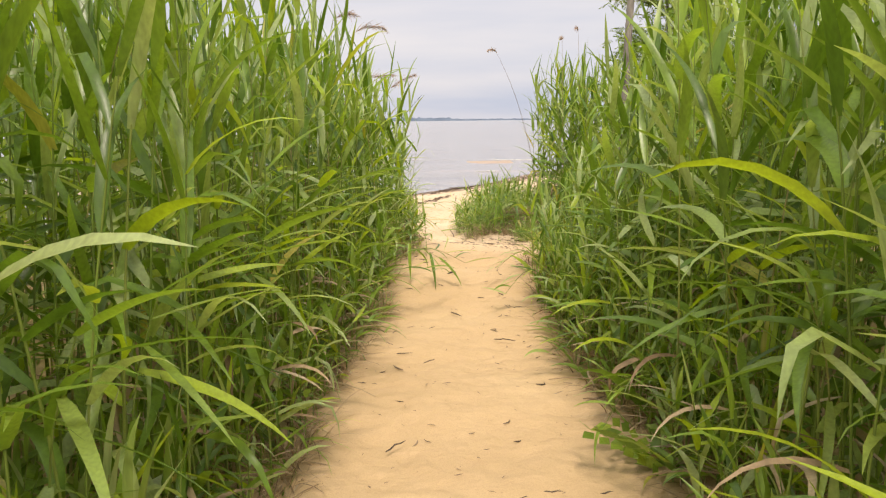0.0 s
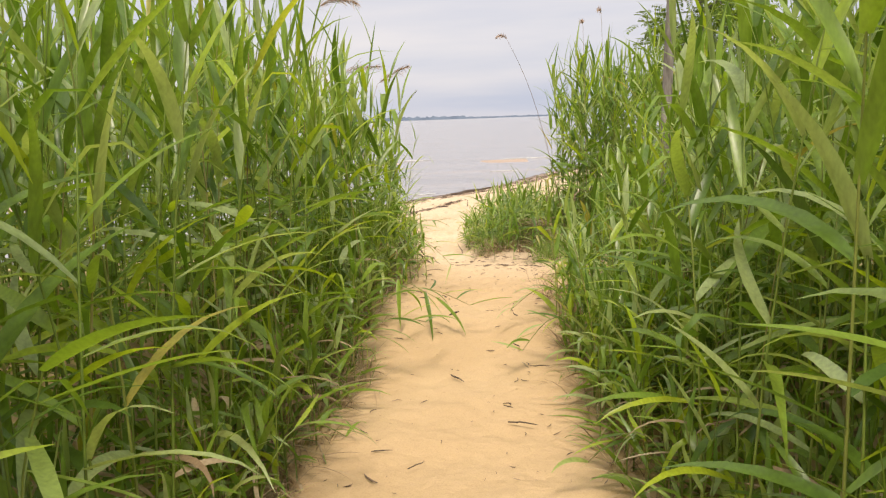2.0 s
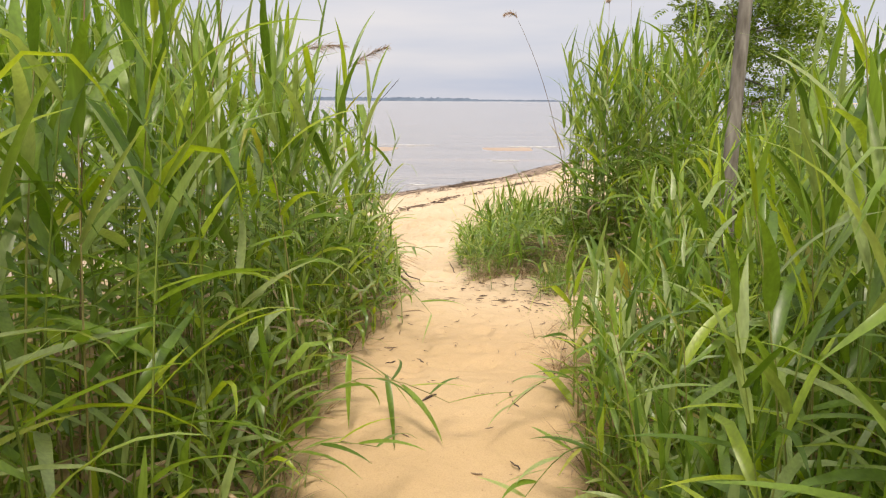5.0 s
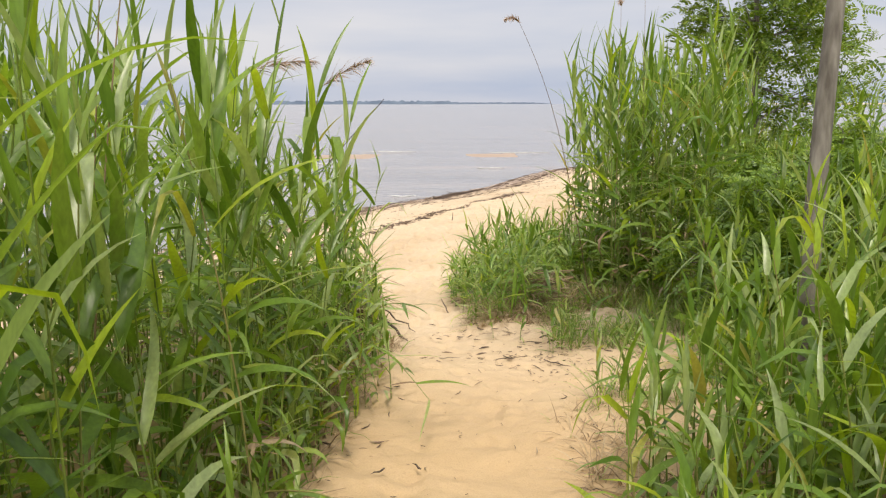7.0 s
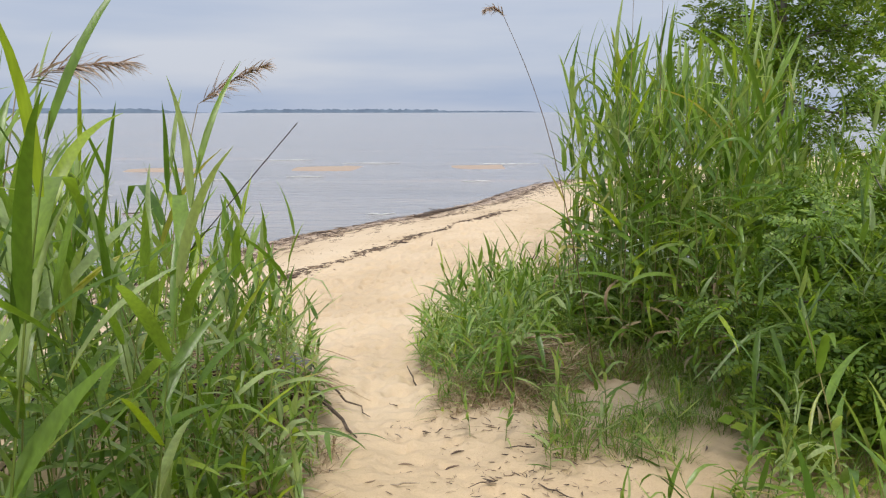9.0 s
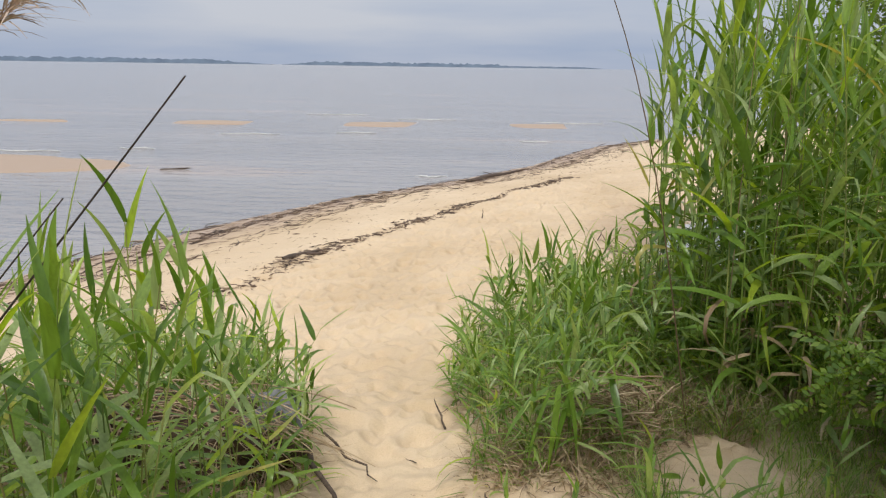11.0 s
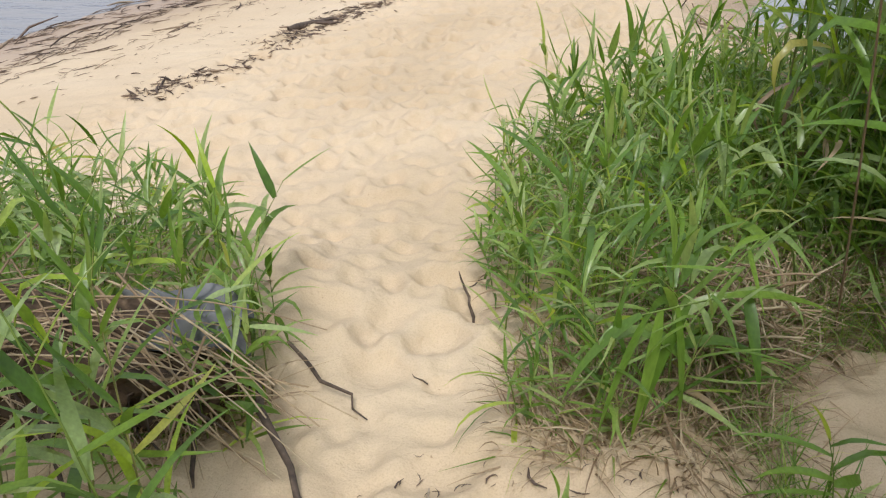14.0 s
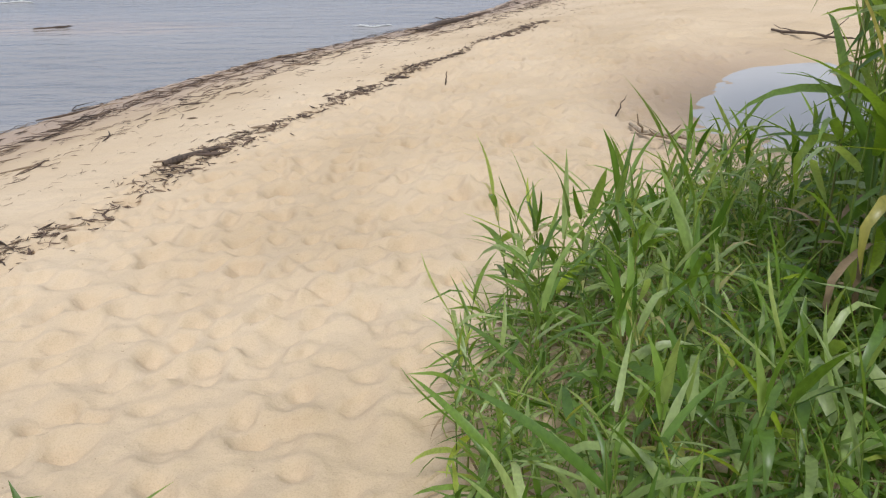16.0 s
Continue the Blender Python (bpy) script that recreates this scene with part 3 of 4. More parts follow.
near_spots, left_bed, right_bed = [], [], []
for x, y in scatter(-2.1, -0.3, 0.1, 10.0, 0.175, lambda x, y: x < left_edge(y) and x > -2.0, 31):
    h = left_height(x, y)
    if left_edge(y) - BAND < x and y > 0.9:
        near_spots.append((x, y, h))
    else:
        left_bed.append(pick(TALL, x, y, h, 2.2))
for x, y in scatter(-3.4, -2.0, 0.0, 8.9, 0.22, lambda x, y: y < 8.3 + 0.6 * noise.noise((x, 0, 0)), 32):
    left_bed.append(pick(TALL, x, y, left_height(x, y), 2.2))
for x, y in scatter(0.6, 2.3, 0.1, 8.2, 0.175, lambda x, y: x > right_edge(y) and trunk_gap(x, y) and not (y > 6.2 and x > 1.25 and y > 7.6), 33):
    h = right_height(x, y)
    if h < 0.95:
        continue
    if x < right_edge(y) + BAND and y > 0.9:
        near_spots.append((x, y, h))
    else:
        right_bed.append(pick(TALL, x, y, h, 2.2))
for x, y in scatter(2.3, 3.6, 0.0, 9.5, 0.22, lambda x, y: True, 34):
    right_bed.append(pick(TALL, x, y, right_height(x, y) + 0.2, 2.2))
# thinner outer belts with ragged ends
for x, y in scatter(-8, -3.4, -0.5, 9.5, 0.36, lambda x, y: x > -6.3 + 1.6 * noise.noise((x * 0.5, y * 0.5, 2)) and y < 8.0 + 0.25 * (x + 3.4) + noise.noise((x, y, 3)) and y > 0.5 + 1.0 * noise.noise((x, 1, 5)), 38):
    left_bed.append(pick(TALL, x, y, 2.1, 2.2))
for x, y in scatter(3.6, 8.5, -0.5, 13.0, 0.37, lambda x, y: x < 6.8 + 1.6 * noise.noise((x * 0.5, y * 0.5, 7)) and y > 0.5 + 1.0 * noise.noise((x, 1, 8)), 39):
    right_bed.append(pick(TALL, x, y, 1.9, 2.2))
# lower young reeds along the right side of the dune crest
for x, y in scatter(0.6, 2.4, 4.7, 8.0, 0.14, lambda x, y: x > right_edge(y) - 0.04 + 1.2 * max(0, y - 6.9) and trunk_gap(x, y), 35):
    right_bed.append(pick(SHORT, x, y, 0.72 if y > 6 else 0.6, 0.75))
# young shoots at the foot of both beds
for x, y in scatter(-1.2, -0.35, 0.8, 9.05, 0.125, lambda x, y: left_edge(y) - 0.45 < x < left_edge(y) + 0.05 + 0.1 * float(smooth01(7.0, 9.0, y)), 36):
    left_bed.append(pick(SHORT, x, y, g_pick.uniform(0.35, 0.7), 0.75))
for x, y in scatter(0.6, 1.5, 0.8, 6.0, 0.125, lambda x, y: right_edge(y) - 0.06 < x < right_edge(y) + 0.4, 37):
    right_bed.append(pick(SHORT, x, y, g_pick.uniform(0.35, 0.7), 0.75))

stuff("reed_bed", left_bed, "dense tall green reed bed with arching blades on sand", "reeds")
stuff("reed_bed", right_bed, "dense tall green reed bed with arching blades on sand", "reeds")

reed_models = [build_reed(p, "tall green reed with long arching leaves beside the sand path", "reeds along the path") for p in TALL]
g_near = np.random.default_rng(41)
used = set()
for x, y, h in near_spots[:420]:
    k = int(g_near.integers(len(reed_models)))
    s = h / 2.2 * g_near.uniform(0.85, 1.1)
    m = Matrix.LocRotScale((x, y, gz(x, y) - 0.02), Euler((0, 0, g_near.random() * 6.283)), (0.4 + 0.6 * s, 0.4 + 0.6 * s, s))
    if k in used:
        ob = copy_thing(reed_models[k], m)
    else:
        used.add(k)
        ob = reed_models[k]
    ob.matrix_basis = m
    mw = np.array(m)
    if ob is reed_models[k]:
        continue
    for child in list(ob.children):
        co = np.empty(len(child.data.vertices) * 3, dtype=np.float32)
        child.data.vertices.foreach_get("co", co)
        if in_lane(co.reshape(-1, 3) @ mw[:3, :3].T + mw[:3, 3]).any():
            bpy.data.objects.remove(child)
for k, root in enumerate(reed_models):
    if k not in used:
        root.matrix_basis = pose(-1.2 - 0.1 * k, 3.0 + 0.3 * k, gz(-1.2, 3.0))

# tall clump beside the shore
clump = []
for x, y in scatter(0.85, 3.2, 11.0, 13.8, 0.168, lambda x, y: ((x - 2.15) / 0.95) ** 2 + ((y - 12.2) / 1.15) ** 2 < 1, 51):
    clump.append(pick(TALL, x, y, 2.42 - 0.25 * abs(x - 2.0), 2.2))
for x, y in scatter(1.6, 7.0, 12.6, 21.0, 0.26, lambda x, y: x > 1.75 + max(0.0, (y - 13.6)) * 0.62 and pool_reach(np.float64(x), np.float64(y)) > 1.08, 52):
    clump.append(pick(TALL, x, y, 1.5, 2.2))
for x, y in scatter(2.0, 3.8, 9.2, 11.4, 0.32, lambda x, y: True, 53):
    clump.append(pick(TALL, x, y, 1.1, 2.2))
stuff("reed_clump", clump, "tall green reed clump on the dune edge by the beach", "reeds")

# ---- low tufts on the dune edge ----
def fine_grass(seed, n=16, height=0.4):
    g = np.random.default_rng(seed)
    return [("blade", *blade(np.array([g.normal(0, 0.03), g.normal(0, 0.03), 0.0]), g.random() * 6.283, g.uniform(0.9, 1.5), height * g.uniform(0.5, 1.1), g.uniform(0.004, 0.008), g.uniform(0.3, 1.6), g, 4)) for _ in range(n)] + \
           [("dry_leaf", *blade(np.array([g.normal(0, 0.03), g.normal(0, 0.03), 0.01]), g.random() * 6.283, g.uniform(0.1, 1.0), height * g.uniform(0.4, 0.9), 0.004, g.uniform(0.3, 1.4), g, 4)) for _ in range(n // 2)]


FINE = [fine_grass(500 + k) for k in range(8)]


tuft_models = []


def young_reed(k, m):
    """A young reed as a thing of its own: the first of each kind is built, the rest are copies."""
    if len(tuft_models) <= k:
        tuft_models.append(build_reed(TUFT[len(tuft_models)], "young green reed with short arching leaves in a grass tuft", "young reeds of the tufts"))
        tuft_models[-1].matrix_basis = m
        return
    copy_thing(tuft_models[k], m).matrix_basis = m


def tuft(name, region, box, spacing, height, label, seed, grass=0.5, front=None):
    picks = []
    g = np.random.default_rng(seed)
    for x, y in scatter(*box, spacing, region, seed):
        swell = 0.95 + 0.45 * noise.noise((x * 1.9, y * 1.9, seed * 1.0))
        if g.random() < grass:
            p = pick(FINE, x, y, height * 0.75 * swell, 0.4)
        else:
            p = pick(TUFT, x, y, height * g.uniform(0.55, 1.25) * swell, 0.75)
            if front and front(x, y):
                young_reed(int(g.integers(10)), Matrix.LocRotScale(p[1:4], Euler((0, 0, p[4])), (p[5], p[5], p[6])))
                continue
        picks.append(p)
    return stuff(name, picks, label, "grass")


def right_tuft_edge(y):
    return np.interp(y, [10.2, 10.5, 11, 12, 12.8, 13.4, 14, 14.8], [0.45, 0.2, 0.06, -0.06, 0.05, 0.5, 1.05, 1.7])


tuft("grass_tuft", lambda x, y: x > right_tuft_edge(y) and x < 0.86 + 0.3 * (y - 11) + (1.2 if y > 11.5 else 0) and (y > 10.45), (-0.1, 2.8, 10.3, 14.8), 0.1, 0.52, "low green tuft of young reeds and grass on a sandy hump", 61, 0.16, lambda x, y: x < right_tuft_edge(y) + 0.22 and y < 13.2)
tuft("grass_tuft", lambda x, y: x < np.interp(y, [9.6, 10.3, 10.9, 11.4, 12, 12.5], [-1.6, -0.62, -0.66, -1.05, -1.8, -2.6]) and y > 10.48 - 0.4 * (x < -1.9) - 0.15 * (x > -0.8) and y < 11.55 + 0.3 * (x < -2.2) and x > -3.6, (-3.6, -0.5, 9.6, 13.0), 0.1, 0.46, "low green tuft of young reeds over an undercut sand bank", 62, 0.16, lambda x, y: y < 10.75 and x > -1.7)
tuft("dune_grass", lambda x, y: ((x - 1.6) / 0.85) ** 2 + ((y - 10.75) / 0.85) ** 2 < 1 and not (0.95 < x < 1.6 and 10.3 < y < 11.05) and noise.noise((x * 2.5, y * 2.5, 0)) > -0.3, (0.6, 2.5, 9.6, 11.7), 0.085, 0.36, "sparse wispy grass growing in dune sand", 63, 0.9)
tuft("dune_grass", lambda x, y: 0.8 < x < 2.6 and noise.noise((x * 2.0, y * 2.0, 4)) > 0.12, (0.8, 2.6, 8.1, 9.9), 0.1, 0.42, "sparse wispy grass growing in dune sand", 64, 0.7)


def dry_tuft(seed, n=22, height=0.34):
    g = np.random.default_rng(seed)
    return [("dry_leaf" if g.random() < 0.85 else "blade", *blade(np.array([g.normal(0, 0.05), g.normal(0, 0.04), 0.0]), g.random() * 6.283, g.uniform(0.1, 1.3), height * g.uniform(0.4, 1.2), g.uniform(0.003, 0.011), g.uniform(0.2, 1.9), g, 4)) for _ in range(n)]


DRYTUFT = [dry_tuft(560 + k) for k in range(8)]


def dry_fringe(region, box, spacing, height, label, seed):
    return stuff("dry_grass", [pick(DRYTUFT, x, y, height, 0.34) for x, y in scatter(*box, spacing, region, seed)], label, "grass")


dry_fringe(lambda x, y: right_tuft_edge(y) + 0.02 < x < 0.95 and y < 10.75 + 0.35 * x, (0.1, 1.2, 10.4, 11.2), 0.07, 0.26, "brown dry grass and dead leaves under the tuft", 71)
dry_fringe(lambda x, y: 10.8 < y < 11.4 and 0.72 < x < 1.05 + 0.2 * (y - 10.8), (0.6, 1.3, 10.8, 11.4), 0.065, 0.3, "brown dry grass in the hollow of the sand bank", 75)
dry_fringe(lambda x, y: noise.noise((x * 3, y * 3, 6)) > -0.25, (0.95, 1.7, 11.15, 12.0), 0.08, 0.34, "brown dry litter and dead stalks beside the tuft", 76)
dry_fringe(lambda x, y: True, (-2.1, -0.68, 10.36, 10.62), 0.075, 0.32, "brown dry grass hanging over the dark bank", 72)
dry_fringe(lambda x, y: abs(x - left_edge(y) + 0.1) < 0.16, (-1.0, -0.3, 2.5, 10.0), 0.13, 0.24, "brown dead leaves at the foot of the reeds", 73)
dry_fringe(lambda x, y: abs(x - right_edge(y) - 0.1) < 0.16, (0.5, 1.3, 2.5, 8.0), 0.14, 0.24, "brown dead leaves at the foot of the reeds", 74)


# ---- seed plumes of last year's reeds ----
def plume_reed(base, tip, bow, size, seed, rise=0.75, fall=1.15):
    g = np.random.default_rng(seed)
    b, t = np.array(base), np.array(tip)
    s = np.linspace(0, 1, 12)[:, None]
    pts = b + (t - b) * s
    pts[:, 2] += bow * np.sin(np.pi * s[:, 0]) 
    root = new("seeding_reed")
    root.matrix_basis = pose(*base)
    part("stem", mesh_of("stem", *tube(pts - b, np.linspace(0.0045, 0.0015, 12), 5), M_DRY), root)
    az = math.atan2(t[1] - b[1], t[0] - b[0])
    strands = []
    q = np.linspace(0, 1, 9)
    el = rise - fall * q
    ax = np.concatenate([[0], np.cumsum(np.cos(el[1:]) * size / 8)])
    az_up = np.concatenate([[0], np.cumsum(np.sin(el[1:]) * size / 8)])
    for _ in range(130):
        f = g.random() ** 0.8
        r, up = np.interp(f, q, ax), np.interp(f, q, az_up)
        p = pts[-1] - b + np.array([math.cos(az) * r, math.sin(az) * r, up])
        e = float(np.interp(f, q, el))
        strands.append(blade(p, az + g.normal(0, 0.35), e + g.normal(-0.1, 0.3), size * g.uniform(0.2, 0.5) * (1.15 - 0.7 * f), 0.006, g.uniform(0.2, 0.9), g, 4))
    part("plume", mesh_of("plume", *joined(strands), M_PLUME), root, "feathery pinkish brown plume")
    return tagged(root, "dry reed stalk with a feathery brown seed plume", "reed", "seeding reeds")


plume_reed((1.3, 11.2, gz(1.3, 11.2)), (0.54, 10.25, 2.36), 0.35, 0.2, 1)
plume_reed((-1.05, 8.7, gz(-1.05, 8.7)), (-0.7, 8.55, 1.86), 0.2, 0.34, 2, 0.55, 0.25)
plume_reed((-1.15, 7.6, gz(-1.15, 7.6)), (-0.86, 7.6, 1.9), 0.15, 0.3, 3, 0.45, 0.5)
plume_reed((-1.0, 6.0, gz(-1.0, 6)), (-0.72, 6.0, 2.18), 0.15, 0.25, 4)
plume_reed((-1.2, 6.5, gz(-1.2, 6.5)), (-0.95, 6.4, 2.32), 0.1, 0.25, 5)
plume_reed((-1.05, 5.2, gz(-1.05, 5.2)), (-0.9, 5.3, 2.35), 0.1, 0.22, 6)
plume_reed((1.9, 11.9, gz(1.9, 11.9)), (1.75, 11.5, 2.75), 0.1, 0.2, 7)
plume_reed((1.6, 11.7, gz(1.6, 11.7)), (1.5, 11.3, 2.6), 0.1, 0.2, 8)


def stalk(base, tip, seed):
    g = np.random.default_rng(seed)
    s = np.linspace(0, 1, 8)[:, None]
    pts = (np.array(tip) - np.array(base)) * s + np.sin(s * 3.14) * g.normal(0, 0.03, 3)
    root = new("dry_stalk", mesh_of("dry_stalk", *tube(pts, np.linspace(0.005, 0.002, 8), 5), M_DEBRIS))
    root.matrix_basis = pose(*base)
    return tagged(root, "thin dark dry reed stalk leaning out of the reeds", "stalk", "dry stalks")


stalk((-1.8, 8.85, gz(-1.8, 8.85)), (-0.35, 8.64, 1.79), 1)
stalk((-2.0, 9.0, gz(-2.0, 9.0)), (-0.75, 8.85, 1.5), 2)


# ---- trees ----
def pinnate(seed, length=0.2):
    """One feathered leaf: a thin midrib with pairs of oval leaflets."""
    g = np.random.default_rng(seed)
    out = []
    n = 6
    for k in range(n):
        f = 0.2 + 0.8 * k / (n - 1)
        x, z = f * length, -0.25 * f * f * length
        for sgn in (-1, 1):
            a, l, w = sgn * g.uniform(1.0, 1.35), length * g.uniform(0.26, 0.34), length * 0.075
            d, q = np.array([math.cos(a), math.sin(a), -0.25]), np.array([-math.sin(a), math.cos(a), g.uniform(-0.4, 0.4)])
            p = np.array([x, 0, z])
            out.append((np.stack([p, p + d * l * 0.45 - q * w, p + d * l, p + d * l * 0.45 + q * w]), np.array([[0, 1, 2, 3]])))
    mid = np.array([[0, -0.001, 0], [0, 0.001, 0], [length, 0.0008, -0.25 * length], [length, -0.0008, -0.25 * length]])
    out.append((mid, np.array([[0, 1, 2, 3]])))
    return joined(out)


LEAVES = [pinnate(700 + k) for k in range(6)]


def foliage(ends, per, spread, seed, scale=1.0):
    g = np.random.default_rng(seed)
    out = []
    for e in ends:
        for _ in range(per):
            v, f = LEAVES[g.integers(6)]
            r = Euler((g.normal(0, 0.5), g.uniform(-0.5, 0.9), g.random() * 6.283)).to_matrix()
            p = np.array(e) + g.normal(0, spread, 3)
            out.append((v * scale * g.uniform(0.7, 1.2) @ np.array(r).T + p, f))
    return joined(out)


def branchwork(base, top, limbs, reach, seed, r0, low=0.4, drop=0.0):
    """Trunk points, a list of limb tubes and the ends of their twigs."""
    g = np.random.default_rng(seed)
    b, t = np.array(base, float), np.array(top, float)
    s = np.linspace(0, 1, 10)[:, None]
    pts = b + (t - b) * s + np.sin(s * 7 + seed) * 0.03
    limb, ends = [], []
    for k in range(limbs):
        f = low + (1 - low) * (k + 0.5) / limbs
        o = b + (t - b) * f
        a = k * 2.4 + g.random()
        l = reach * g.uniform(0.6, 1.1) * (1.15 - 0.5 * f)
        d = np.array([math.cos(a) * l, math.sin(a) * l, l * g.uniform(0.1, 0.6) - drop])
        q = np.linspace(0, 1, 6)[:, None]
        lp = o + d * q + np.sin(q * 5 + k) * 0.05
        own = [tube(lp, np.linspace(r0 * 0.35, 0.006, 6), 5)]
        for _ in range(5):
            w = g.uniform(0.35, 1.0)
            st = o + d * w
            e = st + g.normal(0, 0.28, 3) * reach * 0.6
            own.append(tube(np.linspace(st, e, 4), np.linspace(0.008, 0.003, 4), 4))
            ends += [st + (e - st) * c for c in (0.5, 0.75, 1.0)]
        limb.append(joined(own))
    return pts, limb, ends


def tree(name, base, top, limbs, reach, seed, r0, per, spread, low, label, category, scale=1.0, drop=0.0):
    pts, limb, ends = branchwork((0, 0, 0), np.array(top) - np.array(base), limbs, reach, seed, r0, low, drop)
    root = new(name)
    root.matrix_basis = pose(*base)
    part("trunk", mesh_of("trunk", *tube(pts, np.linspace(r0, r0 * 0.35, 10), 12), M_BARK), root)
    for piece in limb:
        part("limb", mesh_of("limb", *piece, M_BARK), root)
    part("crown", mesh_of("crown", *foliage(ends, per, spread, seed, scale), M_SHRUB, False), root)
    return tagged(root, label, category)


tree("tree", (1.63, 7.4, gz(1.63, 7.4) - 0.05), (1.68, 7.43, 4.9), 9, 1.2, 3, 0.05, 7, 0.1, 0.66, "slender grey-barked tree rising out of the reeds", "tree")
tree("tree", (3.85, 14.3, gz(3.85, 14.3) - 0.05), (3.6, 14.2, 5.2), 18, 1.7, 5, 0.05, 12, 0.16, 0.3, "young feathery-leaved tree with hanging branches behind the reeds", "tree", 1.1, 0.25)
for k, (sx, sy, sh) in enumerate([(2.55, 10.4, 0.95), (3.1, 9.9, 1.25), (2.35, 9.6, 0.65), (3.4, 10.9, 1.45), (2.8, 11.2, 1.2)]):
    tree("shrub", (sx, sy, gz(sx, sy) - 0.03), (sx + 0.1, sy - 0.1, gz(sx, sy) + sh), 10, 0.55, 20 + k, 0.014, 9, 0.09, 0.12, "bushy green shrub with feathered leaves on the dune", "shrub", 0.75)


def fern(x, y, fronds, length, seed):
    """A small feathered plant: fronds spreading from one foot."""
    g = np.random.default_rng(seed)
    root = new("fern")
    root.matrix_basis = pose(x, y, gz(x, y))
    for k in range(fronds):
        a = k * 6.283 / fronds + g.normal(0, 0.25)
        v, f = pinnate(900 + seed * 10 + k, length * g.uniform(0.75, 1.2))
        r = np.array((Euler((0, 0, a)).to_matrix() @ Euler((0, -g.uniform(0.5, 1.1), 0)).to_matrix()))
        part("frond", mesh_of("frond", v @ r.T, f, M_SHRUB, False), root)
    return tagged(root, "small bright green feathered plant among reeds", "fern", "ferns")


for k, (x, y) in enumerate([(-0.72, 1.75), (-0.85, 2.1), (0.98, 2.9), (1.1, 3.5), (1.95, 9.2), (2.1, 9.8), (1.3, 11.9)]):
    fern(x, y, 8, 0.34, k)


# ---- undercut bank with roots, straw and a scrap of plastic ----
def lump(name, centre, size, mat, seed, label, category, rough=0.25):
    bm = bmesh.new()
    bmesh.ops.create_icosphere(bm, subdivisions=4, radius=1.0)
    for q in bm.verts:
        n1 = noise.noise(q.co * 2.2 + Vector((seed, 0, 0)))
        n2 = noise.noise(q.co * 7 + Vector((0, seed, 0)))
        q.co = Vector((q.co.x * size[0], q.co.y * size[1], q.co.z * size[2])) * (1 + rough * n1 + rough * 0.5 * n2)
    me = bpy.data.meshes.new(name)
    bm.to_mesh(me)
    bm.free()
    me.materials.append(mat)
    ob = new(name, me)
    ob.matrix_basis = pose(*centre)
    return tagged(ob, label, category)


bank = lump("root_bank", (-1.32, 10.48, -0.02), (0.56, 0.2, 0.28), M_SOIL, 3, "dark undercut bank of soil and roots below the grass", "soil bank", 0.45)
g_root = np.random.default_rng(9)
for k in range(14):
    rx0 = g_root.uniform(-0.45, 0.45)
    rp = np.array([rx0, -0.1 + g_root.normal(0, 0.04), 0.16])
    re = rp + np.array([g_root.normal(0.1, 0.14), -0.16 + g_root.normal(0, 0.04), -0.2])
    part("root_strand", mesh_of("root_strand", *tube(np.linspace(rp, re, 6) + g_root.normal(0, 0.014, (6, 3)), np.linspace(0.008, 0.003, 6), 5), M_DRIFT), bank)


def straw_pile(name, spots, n, length, seed, heading, label, spread=0.55):
    """Loose straws caught together: each one is a piece of its own."""
    g = np.random.default_rng(seed)
    root = new(name)
    for _ in range(n):
        x, y, z = spots(g)
        a = heading + g.normal(0, spread)
        l = length * g.uniform(0.4, 1.1)
        s = np.linspace(0, 1, 5)[:, None]
        way = np.array([math.cos(a), math.sin(a), g.uniform(-0.25, 0.12)])
        pts = np.array([x, y, z]) + way * l * (s - 0.4) + np.array([0, 0, -0.25]) * (s - 0.4) ** 2 * l
        pts[:, 2] = np.maximum(pts[:, 2], ground_z(pts[:, 0], pts[:, 1], False) + 0.012)
        part("straw", mesh_of("straw", *tube(pts, np.linspace(0.0034, 0.0017, 5) * g.uniform(0.7, 1.7), 4), M_DRY), root)
    return tagged(root, label, "straw")


straw_pile("straw_tangle", lambda g: (g.uniform(-1.9, -0.66), 10.36 + g.normal(0, 0.08), g.uniform(0.12, 0.4)), 130, 0.8, 3, -0.3, "tangle of pale dry reed straw hanging over the bank", 0.7)
straw_pile("straw_tangle", lambda g: (g.uniform(0.6, 1.0), g.uniform(10.75, 11.15), g.uniform(0.02, 0.3)), 110, 0.38, 4, 2.6, "thin pale dry straw caught in the grass tuft", 1.0)
straw_pile("straw_tangle", lambda g: (left_edge(g.uniform(1, 9.4)) - g.uniform(0.0, 0.5), g.uniform(1, 9.4), 0.12), 160, 0.4, 5, 0.6, "pale dry reed litter at the foot of the reeds")
straw_pile("straw_tangle", lambda g: (right_edge(g.uniform(1, 7.5)) + g.uniform(0.0, 0.5), g.uniform(1, 7.5), 0.15), 140, 0.4, 6, 2.4, "pale dry reed litter at the foot of the reeds")


